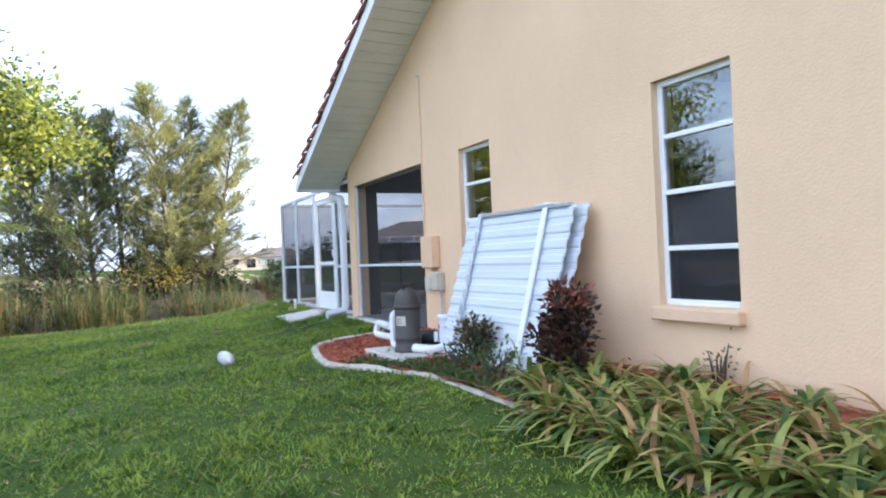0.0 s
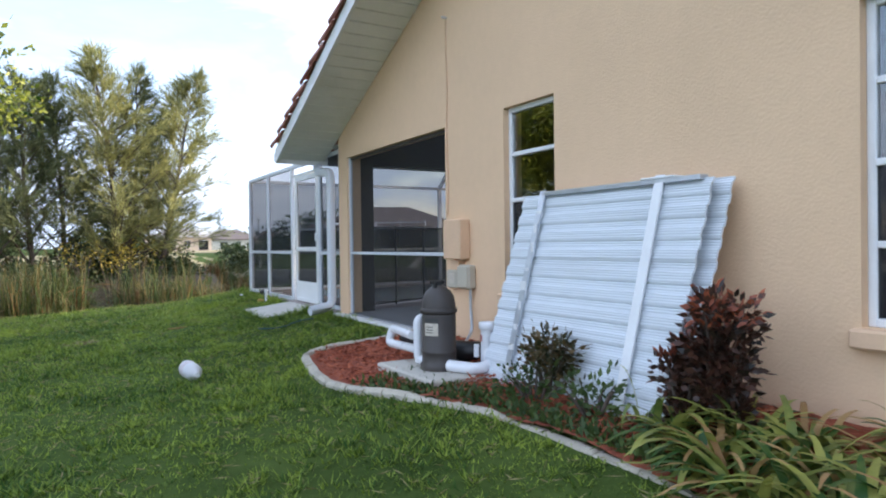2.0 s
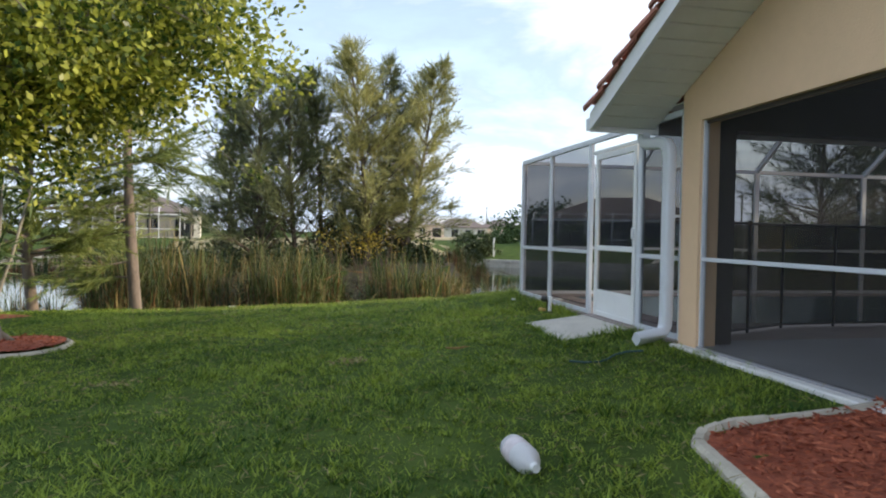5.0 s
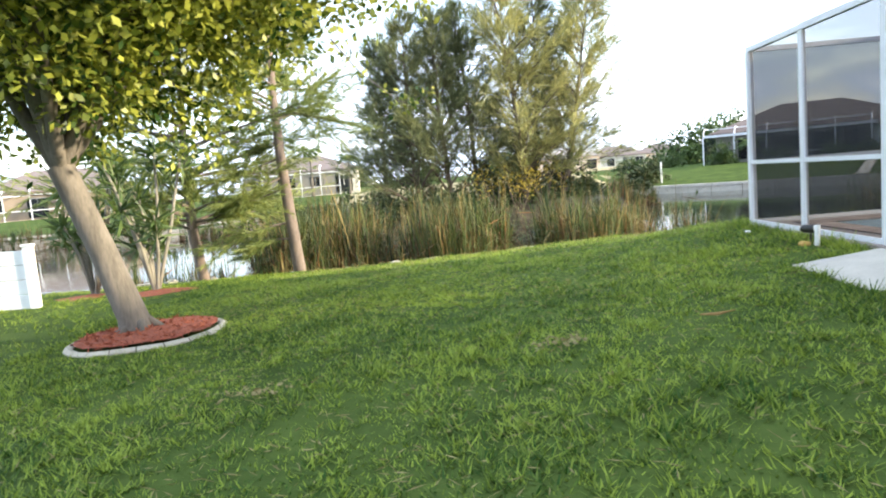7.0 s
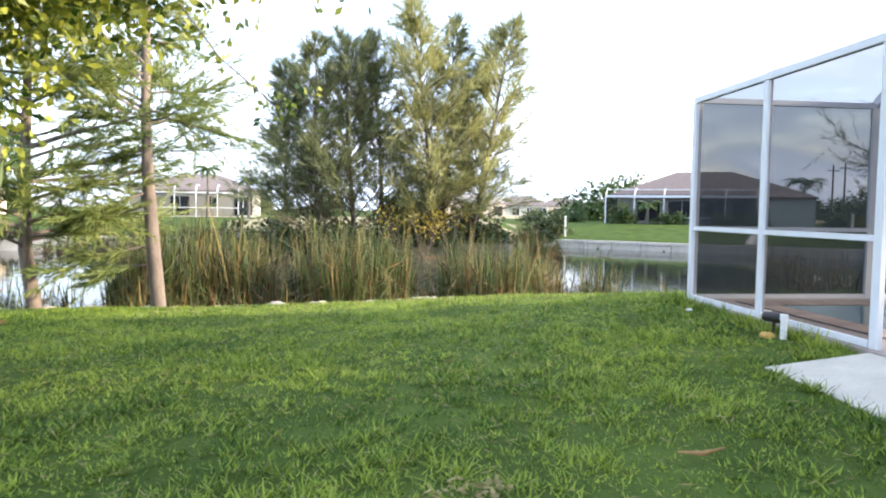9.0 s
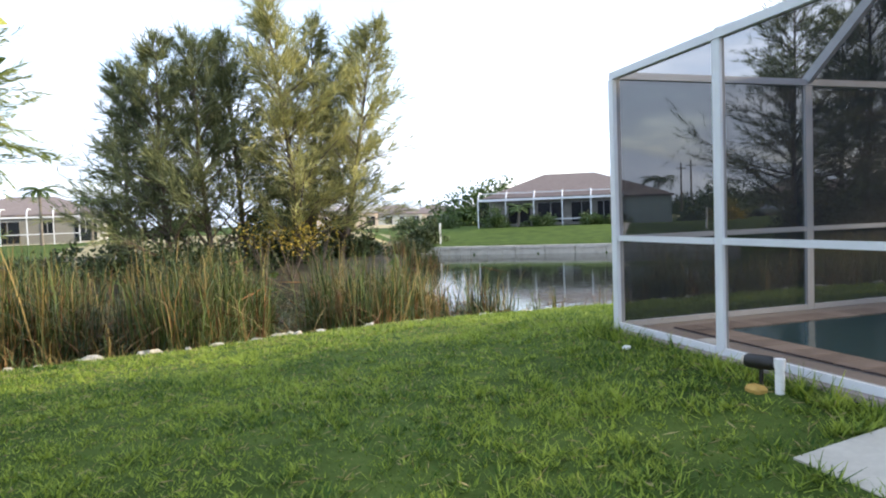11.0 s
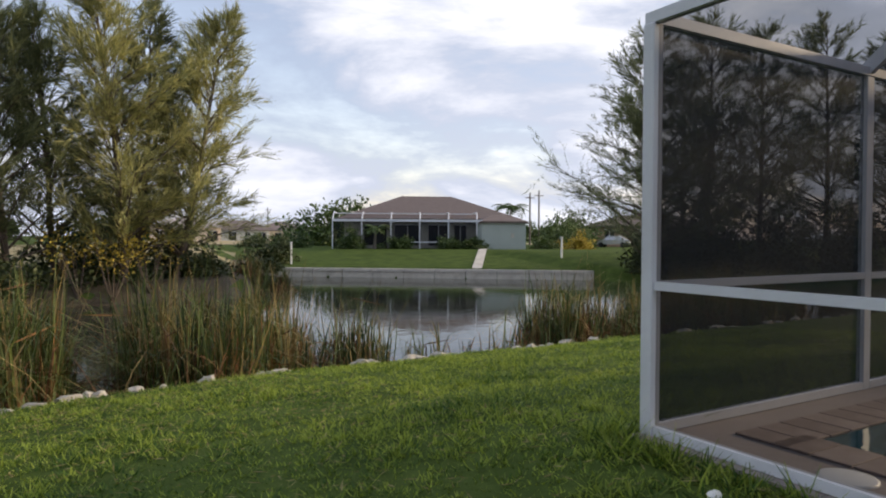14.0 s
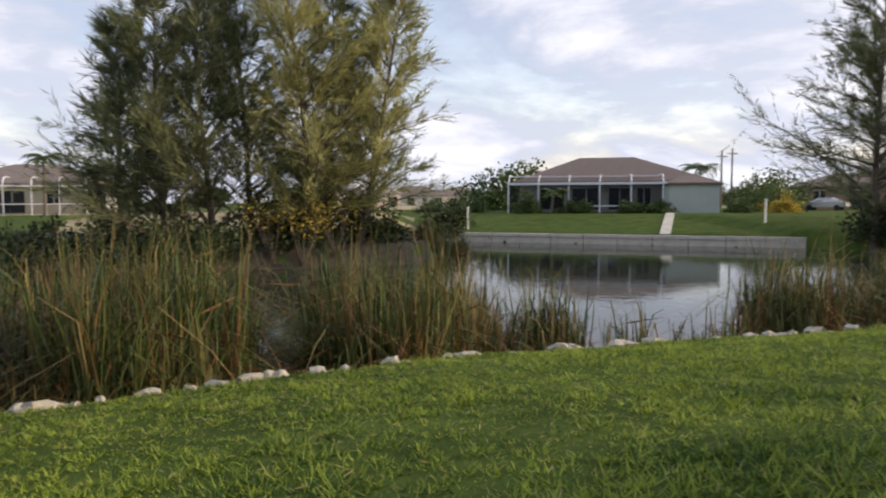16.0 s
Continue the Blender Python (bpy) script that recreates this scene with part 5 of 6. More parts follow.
def reeds(name, material, share, label, seed, droop, hk):
    B, H, S = [], [], []
    r = np.random.default_rng(seed)
    for cx, cy, rx, ry, n, h in CL:
        m = int(n * share)
        a, q = r.uniform(0, 6.28, m), np.sqrt(r.uniform(0, 1, m))
        x, y = cx + np.cos(a) * q * rx, cy + np.sin(a) * q * ry
        k = 9
        x, y = np.repeat(x, k) + r.normal(size=m * k) * 0.06, np.repeat(y, k) + r.normal(size=m * k) * 0.06
        hh = h * np.repeat(r.uniform(0.6, 1.2, m), k) * r.uniform(0.45, 1.08, m * k) * hk
        B.append(np.stack([x, y, np.full(len(x), WATER_Z - 0.1)], 1)), H.append(hh)
        S.append(np.repeat(np.stack([r.normal(size=m), r.normal(size=m), np.zeros(m)], 1), k, 0))
    B, H = np.concatenate(B), np.concatenate(H)
    ok = B[:, 1] > shore(B[:, 0]) + 0.25
    B, H = B[ok], H[ok]
    B[:, 2] = np.maximum(B[:, 2], land(B[:, 0], B[:, 1]) - 0.05)
    n = len(B)
    a = r.uniform(0, 6.28, n)
    lean = np.stack([np.cos(a), np.sin(a), np.zeros(n)], 1)
    S = np.concatenate(S)[ok]
    lean = unit(lean + 0.25 * S)
    lean[:, 2] = 0
    tip = droop * r.uniform(0.05, 1.0, n) ** 1.6
    v, f = reed_arrays(B, lean, H, r.uniform(0.008, 0.018, n), tip, r.uniform(0.3, 0.85, n), seed)
    solo(name, mesh_np(name, v, f), material, label, "cattails", kind="stuff")


reeds("cattails", REED, 1.0, "tall green and tan cattails standing in the canal", 31, 0.95, 1.0)
reeds("dead_cattails", REED_DRY, 0.45, "dead brown bent cattail leaves", 32, 1.25, 0.8)
REED_TOP = mat("tan_cattail_tips", (0.11, 0.08, 0.027), 0.7, color2=(0.32, 0.24, 0.08), scale=0.6, island=0.6, trans=0.25)
reeds("cattail_tops", REED_TOP, 0.28, "tan seeding tips arching above the cattails", 33, 1.0, 1.12)
CP, CW = [], []
for cx, cy, rx, ry, n, h in CL:
    m = int(n * 9)
    a, q = rng.uniform(0, 6.28, m), np.sqrt(rng.uniform(0, 1, m))
    px, py = cx + np.cos(a) * q * rx * 1.05, cy + np.sin(a) * q * ry * 1.05
    CP.append(np.stack([px, py, np.maximum(WATER_Z, land(px, py)) + rng.exponential(0.16, m) * h * 0.55], 1))
    CW.append(np.stack([rng.normal(size=m), rng.normal(size=m), rng.normal(size=m) * 0.5 - 0.12], 1))
CP, CW = np.concatenate(CP), np.concatenate(CW)
ck = CP[:, 1] > shore(CP[:, 0]) + 0.3
CP, CW = CP[ck], CW[ck]
solo("reed_litter", leaf_mesh("reed_litter", CP, CW, rng.uniform(0.35, 1.0, len(CP)), rng.uniform(0.008, 0.018, len(CP)), 9), REED_DRY, "fallen brown cattail leaves tangled at the water line", "reeds", kind="stuff")


# ---- trees ----
def casuarina(at, height, spread, seed, group, label, limbs=46, leaf=NEEDLE, dens=1.0, low=0.12, lean=(0, 0), power=0.75, bark=None, nl=(0.28, 0.68), nw=(0.008, 0.017), thick=1.0, expo_=0.9, upk=1.0, reach=(), rise=1.3, full=0.75):
    r = np.random.default_rng(seed)
    ob = thing("pine_tree", label, "tree", at, group=group)
    b = Vector(at)
    g = Geo()
    line = [b + Vector((lean[0] * s + 0.12 * math.sin(s * 5 + seed), lean[1] * s + 0.12 * math.cos(s * 4 + seed), height * s)) for s in np.linspace(0, 1, 9)]
    line[0] = b - Vector((0, 0, 0.3))
    r0 = 0.012 * height + 0.03
    g.tube(line, [r0 * (1 - 0.93 * i / 8) for i in range(9)], 8)
    P, W = [], []

    def on(s):
        q = s * 8
        i = min(7, int(q))
        return line[i].lerp(line[i + 1], q - i)

    for k in range(limbs + len(reach)):
        s = low + (0.985 - low) * min(1.0, (k + r.uniform(0, 1)) / limbs) ** expo_
        a = r.uniform(0, 6.28)
        L = spread * ((1 - s) ** power * 1.0 + 0.08) * r.uniform(0.5, 1.15)
        if r.uniform() < 0.16:
            L *= 1.3
        if s < low + 0.12:
            L *= 0.95
        up = (r.uniform(0.2, 0.95) + 0.6 * s) * upk
        p0 = on(s)
        d = Vector((math.cos(a), math.sin(a), up)).normalized()
        if k >= limbs:
            tip = Vector(reach[k - limbs])
            p0 = on(max(0.05, (tip.z - rise - b.z) / height))
            L, d = (tip - p0).length, (tip - p0).normalized()
        pts = [p0 + d * L * q + Vector((0, 0, -0.10 * L * q * q + 0.06 * math.sin(q * 6 + k))) for q in (0, 0.35, 0.7, 1.0)]
        g.tube(pts, [0.010 + 0.012 * L, 0.008 + 0.008 * L, 0.006 + 0.003 * L, 0.004], 5, cap=False)
        twigs = int((5 + L * 3.4) * thick * (full if k >= limbs else 1.0))
        for j in range(twigs):
            q = r.uniform(0.22, 1.0)
            i = 0 if q < 0.35 else (1 if q < 0.7 else 2)
            qa, qb = (0, 0.35, 0.7, 1.0)[i:i + 2]
            c = pts[i].lerp(pts[i + 1], (q - qa) / (qb - qa))
            td = np.array(d) * 1.0 + r.normal(size=3) * 0.36
            tl_ = r.uniform(0.4, 1.15) * (0.6 + 0.22 * L)
            td = td / np.linalg.norm(td)
            m = int(19 * dens)
            t = r.uniform(0, 1, (m, 1))
            P.append(np.array(c) + td * t * tl_)
            W.append(td * 1.0 + r.normal(size=(m, 3)) * 0.30 + np.array([0, 0, -0.10]))
    P, W = np.concatenate(P) - np.array(at), np.concatenate(W)
    part("trunk", g, bark or BARK_DARK, ob)
    me = leaf_mesh("crown", P, W, r.uniform(*nl, len(P)), r.uniform(*nw, len(P)), seed)
    part("crown", me, leaf, ob)
    return ob


GC = "casuarina group across the canal"
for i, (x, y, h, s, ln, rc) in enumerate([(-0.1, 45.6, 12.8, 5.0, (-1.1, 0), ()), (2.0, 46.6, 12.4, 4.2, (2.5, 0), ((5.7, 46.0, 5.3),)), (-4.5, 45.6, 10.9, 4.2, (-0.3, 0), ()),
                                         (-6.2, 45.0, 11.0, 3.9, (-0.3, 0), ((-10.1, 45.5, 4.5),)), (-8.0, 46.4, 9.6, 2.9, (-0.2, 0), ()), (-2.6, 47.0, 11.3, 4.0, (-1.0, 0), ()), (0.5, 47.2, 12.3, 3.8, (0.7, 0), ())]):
    # the first two trees wear the sunlit needle colour
    casuarina((x, y, float(land(x, y))), h, s, 100 + i, GC, "tall feathery casuarina tree with a dark trunk", limbs=95, low=0.05, lean=ln, leaf=NEEDLE_SUNLIT if i < 2 else NEEDLE, thick=1.0 if i < 2 else 0.82, reach=rc, upk=1.25, nw=(0.010, 0.021))
GR = "casuarina row beyond the pool"
for i, (x, y, h, s) in enumerate([(29.7, 43.6, 15.5, 7.2), (34.0, 42.2, 16.0, 6.0), (37.0, 40.6, 15.2, 6.0), (41.0, 38.6, 16.0, 6.0), (45.0, 36.6, 15.0, 6.0), (50, 35.2, 16, 6.0), (36.0, 45.8, 14, 5.6), (56, 34.2, 15.5, 6)]):
    casuarina((x, y, float(land(x, y))), h, s, 130 + i, GR, "dark casuarina tree on the far canal bank", limbs=84, low=0.04, thick=1.0 if i == 0 else 0.92, nw=(0.010, 0.022), reach=((24.4, 43.0, 4.2), (24.6, 43.4, 7.4)) if i == 0 else ())
for i, (x, y, h, s, ln) in enumerate([(-7.42, 22.25, 9.5, 2.5, (-0.25, 0.1)), (-9.5, 22.1, 8.6, 3.2, (-0.3, 0.1))]):
    casuarina((x, y, float(land(x, y))), h, s, 160 + i, "pines on the near bank", "slender pine with a bare pinkish trunk", limbs=46 if i == 0 else 70, leaf=NEEDLE_PINE, low=0.34 if i == 0 else 0.13, lean=ln, dens=3.6, bark=BARK_PINE, nl=(0.09, 0.24), nw=(0.005, 0.010), thick=1.7, expo_=1.2, upk=0.4, rise=-0.3, full=1.3,
              reach=((-9.3, 21.9, 1.3), (-9.1, 22.4, 0.7), (-8.8, 21.7, 0.0), (-8.6, 22.2, -0.3), (-9.0, 23.0, 1.7), (-8.3, 21.4, 0.9), (-6.2, 22.0, 2.4)) if i == 0 else ())


def clumps(name, label, category, at, rad, n, leaf, material, seed, group=""):
    """A rounded shrub mass of many leaf clusters with an uneven outline."""
    r = np.random.default_rng(seed)
    ob = thing(name, label, category, at, group=group)
    k = max(5, n // 60)
    cen = unit(r.normal(size=(k, 3))) * r.uniform(0.25, 1.0, (k, 1)) * np.array(rad) * (1 + 0.25 * np.sin(np.arange(k) * 1.7))[:, None]
    cen[:, 2] = np.abs(cen[:, 2])
    P = np.repeat(cen, 60, 0) + r.normal(size=(k * 60, 3)) * np.array(rad) * 0.13
    P[:, 2] = np.maximum(P[:, 2], 0.02)
    W = r.normal(size=P.shape) + unit(P) * 0.8
    g = Geo()
    for i in range(min(9, k)):
        c = Vector(cen[i]) + Vector(at)
        g.tube([Vector(at) - Vector((0, 0, 0.1)), Vector(at).lerp(c, 0.5) + Vector((0, 0, 0.08)), c], [0.03, 0.02, 0.006], 5)
    part("woody_base", g, BARK_DARK, ob)
    part("leaves", leaf_mesh("leaves", P, W, leaf * r.uniform(0.6, 1.3, len(P)), leaf * 0.3 * r.uniform(0.7, 1.2, len(P)), seed), material, ob)
    return ob


for i, (x, y, rx, rz, m_) in enumerate([(-5.5, 45.0, 3.0, 2.1, SHRUB), (-9, 45.4, 2.4, 1.6, SHRUB), (-1.6, 47.2, 2.8, 2.1, SHRUB), (2.6, 47.4, 2.4, 1.7, SHRUB), (7.8, 53.5, 1.1, 0.6, SHRUB), (11.3, 63.4, 2.0, 1.9, SHRUB), (-12.6, 48.5, 2.4, 1.4, SHRUB),
                                       (11.5, 65.0, 1.2, 0.8, SHRUB), (30.6, 43.4, 2.4, 2.2, SHRUB), (33.2, 40.6, 3.0, 2.6, SHRUB), (37.5, 39.2, 3.2, 3.6, SHRUB), (42, 37.4, 3.2, 4.0, SHRUB), (47.5, 35.8, 3.4, 4.2, SHRUB), (54, 34.8, 3.4, 4.2, SHRUB), (34.6, 43, 2.8, 3.2, SHRUB)]):
    clumps("bank_shrub", "sunlit yellow foliage at the foot of the casuarinas" if m_ is LEAF_YEL else "dense dark green shrub on the canal bank", "shrub", (x, y, float(land(x, y)) - 0.05), (rx, rx * 0.7, rz), 3600, 0.26, SHRUB_D, 200 + i, "shrubs on the far bank")

# oak in its mulch ring
OX, OY = -7.08, 14.42
oz = float(land(OX, OY))
ring = thing("tree_ring", "round concrete edging with red mulch under the oak", "tree ring", (-6.97, 14.36, oz), kind="structure")
for k in range(20):
    a0, a1 = 2 * math.pi * k / 20 + 0.01, 2 * math.pi * (k + 1) / 20 - 0.01
    g = Geo()
    vs = []
    for a in (a0, a1):
        for q, h in ((0.67, -0.1), (0.68, 0.025), (0.72, 0.038), (0.76, 0.015), (0.77, -0.1)):
            px, py = -6.97 + q * math.cos(a), 14.36 + q * math.sin(a)
            vs.append((px, py, float(land(px, py)) + h))
    g.add(vs, [(i, i + 1, i + 6, i + 5) for i in range(4)] + [(4, 3, 2, 1, 0), (5, 6, 7, 8, 9)])
    part("curb_stone", g, CURB, ring)
mg = Geo()
mv = [(-6.97, 14.36, float(land(-6.97, 14.36)) + 0.09)]
for q in (0.25, 0.5, 0.67):
    for k in range(24):
        a = 2 * math.pi * k / 24
        px, py = -6.97 + q * math.cos(a), 14.36 + q * math.sin(a)
        mv.append((px, py, float(land(px, py)) + 0.09 - 0.05 * q + random.uniform(-0.01, 0.012)))
mg.add(mv, [(0, 1 + k, 1 + (k + 1) % 24) for k in range(24)] + [(1 + j * 24 + k, 25 + j * 24 + k, 25 + j * 24 + (k + 1) % 24, 1 + j * 24 + (k + 1) % 24) for j in range(2) for k in range(24)])
part("mulch", mg, MULCH, ring, "red dyed wood mulch")
nC = 1500
ca, cq = rng.uniform(0, 6.28, nC), np.sqrt(rng.uniform(0, 1, nC)) * 0.65
mcx, mcy = -6.97 + cq * np.cos(ca), 14.36 + cq * np.sin(ca)
part("mulch_chips", leaf_mesh("mulch_chips", np.stack([mcx + 6.97, mcy - 14.36, land(mcx, mcy) + 0.085 - 0.05 * cq - oz], 1), unit(rng.normal(size=(nC, 3)) * np.array([1, 1, 0.3])), rng.uniform(0.04, 0.09, nC), rng.uniform(0.005, 0.011, nC), 4), CHIP, ring)


def oak(at, seed):
    r = np.random.default_rng(seed)
    ob = thing("oak_tree", "young oak with a leaning grey trunk and yellow-green leaves", "tree", at)
    b = Vector(at)
    g = Geo()
    fork = b + Vector((-0.52, -0.1, 1.75))
    g.tube([b - Vector((0, 0, 0.15)), b + Vector((-0.06, 0, 0.2)), b + Vector((-0.25, -0.05, 0.9)), fork], [0.20, 0.15, 0.13, 0.125], 14)
    P, W = [], []
    cen = b + Vector((0.2, 0.0, 3.75))
    for k in range(15):
        a = k * 2.4 + r.uniform(-0.4, 0.4)
        e = r.uniform(-0.22, 0.95)
        tip = cen + Vector((math.cos(a) * 2.6 * math.cos(e) * r.uniform(0.75, 1.08), math.sin(a) * 2.6 * math.cos(e) * r.uniform(0.75, 1.08), 2.1 * math.sin(e) * 1.1))
        mid = fork.lerp(tip, 0.5) + Vector((0, 0, 0.35))
        pts = [fork + Vector((0, 0, -0.05)), fork.lerp(mid, 0.5) + Vector((0, 0, 0.15)), mid, mid.lerp(tip, 0.55) + Vector((0, 0, 0.12)), tip]
        g.tube(pts, [0.075, 0.055, 0.04, 0.022, 0.008], 7, cap=False)
        for j in range(15):
            q = r.uniform(0.28, 1.0) * 4
            i = min(3, int(q))
            c = pts[i].lerp(pts[i + 1], q - i)
            off = Vector(r.normal(size=3) * np.array([0.55, 0.55, 0.42]))
            tw = c + off
            g.tube([c, c.lerp(tw, 0.5) + Vector((0, 0, 0.05)), tw], [0.012, 0.008, 0.003], 4, cap=False)
            m = 270
            pp = np.array(tw) + r.normal(size=(m, 3)) * np.array([0.24, 0.24, 0.19])
            P.append(pp)
            W.append((pp - np.array(tw)) * 2.2 + r.normal(size=(m, 3)) * 0.6 + np.array([0, 0, 0.05]))
    P, W = np.concatenate(P) - np.array(at), np.concatenate(W)
    part("trunk", g, BARK, ob)
    part("crown", leaf_mesh("crown", P, W, r.uniform(0.066, 0.128, len(P)), r.uniform(0.020, 0.036, len(P)), seed, mid=0.55), LEAF, ob)
    trail = [Vector(p) for p in ((-4.86, 14.4, 2.33), (-4.60, 14.36, 1.98), (-4.25, 14.3, 1.68), (-4.12, 14.28, 1.64), (-3.91, 14.25, 1.73))]
    part("trailing_twig", Geo().tube(trail, [0.008, 0.006, 0.005, 0.004, 0.002], 6), BARK, ob)
    q = np.repeat(np.array([trail[i].lerp(trail[i + 1], f) for i in range(4) for f in (0.2, 0.6, 0.95)]), 8, 0) - np.array(at)
    part("twig_leaves", leaf_mesh("twig_leaves", q + r.normal(size=q.shape) * 0.05, r.normal(size=q.shape), r.uniform(0.05, 0.08, len(q)), r.uniform(0.014, 0.022, len(q)), seed + 1), LEAF, ob)
    for a_ in (0.3, 1.5, 2.9, 4.2, 5.3):
        u = Vector((math.cos(a_), math.sin(a_), 0))
        part("surface_root", Geo().tube([b + u * 0.08 + Vector((0, 0, 0.16)), b + u * 0.20 + Vector((0, 0, 0.07)), b + u * (0.34 + 0.05 * math.sin(a_ * 3)) + Vector((0, 0, 0.0))], [0.05, 0.034, 0.014], 7), BARK, ob)
    part("cut_stub", Geo().tube([b + Vector((-0.10, 0.02, 0.12)), b + Vector((-0.28, -0.16, 0.02))], [0.03, 0.015], 6), BARK, ob)
    return ob


oak((OX, OY, oz), 41)


def palm(at, height, seed, fl=2.0, group="", nf=16, stems=1):
    r = np.random.default_rng(seed)
    ob = thing("palm_tree", "slim palm with a grey trunk and drooping fronds", "palm", at, group=group)
    b = Vector(at)
    top = b + Vector((0.1 * height * r.uniform(-1, 1), 0, height))
    part("trunk", Geo().tube([b - Vector((0, 0, 0.2)), b.lerp(top, 0.5), top], [0.16, 0.12, 0.10], 8), BARK, ob)
    for k in range(nf):
        a = 6.28 * k / nf + r.uniform(-0.2, 0.2)
        d = np.array([math.cos(a), math.sin(a), 0])
        up = r.uniform(-0.1, 0.9)
        t = np.linspace(0.05, 1, 26)
        c = np.array(top) + d * (fl * t)[:, None] + np.array([0, 0, 1.0]) * (fl * (up * t - (0.55 + 0.3 * up) * t ** 2))[:, None]
        side = np.array([-d[1], d[0], 0])
        P = np.concatenate([c, c])
        W = np.concatenate([np.tile(side + d * 0.5 + np.array([0, 0, -0.45]), (26, 1)), np.tile(-side + d * 0.5 + np.array([0, 0, -0.45]), (26, 1))])
        L = np.tile(fl * 0.30 * np.sin(np.pi * np.clip(t * 0.9 + 0.12, 0, 1)) + 0.05, 2)
        part("frond", leaf_mesh("frond", P - np.array(at), W, L, np.full(52, 0.045), k), SHRUB, ob)
    return ob


CANE = mat("cane_bark", (0.15, 0.14, 0.115), 0.9, color2=(0.29, 0.27, 0.23), scale=6, bump=0.6, bscale=20, stretch=(1, 1, 0.4))


def spiky(at, height, seed):
    """Dracaena: bare canes, each with a head of pointed leaves."""
    r = np.random.default_rng(seed)
    ob = thing("dracaena", "multi-stemmed dracaena with spiky leaf heads", "shrub", at, group="dracaenas on the bank")
    P, W = [], []
    for k in range(9):
        g = Geo()
        a = r.uniform(0, 6.28)
        h = height * r.uniform(0.3, 1.0)
        tip = Vector(at) + Vector((math.cos(a) * h * 0.28, math.sin(a) * h * 0.28, h))
        g.tube([Vector(at) - Vector((0, 0, 0.1)), Vector(at).lerp(tip, 0.5) + Vector((0.05, 0, 0)), tip], [0.035, 0.028, 0.02], 6)
        part("cane", g, CANE, ob)
        m = 46
        w = r.normal(size=(m, 3)) + np.array([0, 0, 0.35])
        P.append(np.tile(np.array(tip), (m, 1)) - r.uniform(0, 0.35, (m, 1)) * np.array([0, 0, 1]))
        W.append(w)
    P, W = np.concatenate(P) - np.array(at), np.concatenate(W)
    part("leaves", leaf_mesh("leaves", P, W, r.uniform(0.35, 0.65, len(P)), r.uniform(0.017, 0.03, len(P)), seed, mid=0.3), SHRUB, ob)
    mp_ = Geo()
    mz = [Vector((at[0] + q * math.cos(k * 0.5236) * (1 + 0.2 * math.sin(k * 2.1 + seed)), at[1] + q * math.sin(k * 0.5236), 0)) for q in (0.02, 0.4, 0.75) for k in range(12)]
    mp_.add([(p.x, p.y, float(land(p.x, p.y)) + 0.05 - 0.03 * (i // 12)) for i, p in enumerate(mz)],
            [(j * 12 + k, j * 12 + (k + 1) % 12, j * 12 + 12 + (k + 1) % 12, j * 12 + 12 + k) for j in range(2) for k in range(12)])
    solo("mulch_patch", mp_, MULCH, "patch of red mulch round the dracaena canes", "mulch")


spiky((-8.92, 18.6, float(land(-8.92, 18.6))), 2.6, 1)
spiky((-10.2, 19.0, float(land(-10.2, 19.0))), 2.9, 2)

wf = thing("vinyl_fence", "white vinyl board fence ending at a capped post", "fence", (-10.3, 17.6, float(land(-10.3, 17.6))))
fz = float(land(-10.9, 17.6)) - 0.03
for k in range(3):
    xx = -10.3 - k * 1.8
    part("post", Geo().box(xx - 0.06, 17.54, fz - 0.3, xx + 0.06, 17.66, fz + 1.0, bevel=0.008).box(xx - 0.075, 17.525, fz + 1.0, xx + 0.075, 17.675, fz + 1.04, bevel=0.01), WHITE, wf)
    if k < 2:
        for h in (0.06, 0.285, 0.51, 0.735):
            part("board", Geo().box(xx - 1.74, 17.58, fz + h, xx - 0.06, 17.62, fz + h + 0.215, bevel=0.006), WHITE, wf)

# ---- seawall ----
sw = thing("seawall", "grey concrete seawall with a cap along the far bank", "seawall", (19, 55, -1.0), kind="structure")
sa, sb = Vector((9.7, 62.2, 0)), Vector((29.0, 47.5, 0))
sd = (sb - sa).normalized()
sn = Vector((sd.y, -sd.x, 0))
if sn.y > 0:
    sn = -sn
npn = 11
for k in range(npn):
    a, b = sa.lerp(sb, k / npn) + sd * 0.02, sa.lerp(sb, (k + 1) / npn) - sd * 0.02
    for nm, w0, w1, z0, z1, mm in (("wall_panel", 0.0, -0.18, -2.4, -1.365, CONC), ("cap", 0.08, -0.35, -1.36, -1.15, CONC)):
        vs = [p + sn * w + Vector((0, 0, z)) for p in (a, b) for w in (w0, w1) for z in (z0, z1)]
        part(nm, Geo().add(vs, [(0, 1, 3, 2), (4, 6, 7, 5), (0, 4, 5, 1), (2, 3, 7, 6), (0, 2, 6, 4), (1, 5, 7, 3)]), mm, sw)


# ---- houses across the canal ----
def hip(geo, x0, y0, x1, y1, z, h, over=0.5, ridge=None):
    x0, y0, x1, y1 = x0 - over, y0 - over, x1 + over, y1 + over
    ins = (y1 - y0) / 2 if ridge is None else ridge
    ym = (y0 + y1) / 2
    vs = [(x0, y0, z), (x1, y0, z), (x1, y1, z), (x0, y1, z), (x0 + ins, ym, z + h), (x1 - ins, ym, z + h), (x0, y0, z - 0.18), (x1, y0, z - 0.18), (x1, y1, z - 0.18), (x0, y1, z - 0.18)]
    geo.add(vs, [(0, 1, 5, 4), (1, 2, 5), (2, 3, 4, 5), (3, 0, 4), (0, 6, 7, 1), (1, 7, 8, 2), (2, 8, 9, 3), (3, 9, 6, 0), (9, 8, 7, 6)])
    return geo


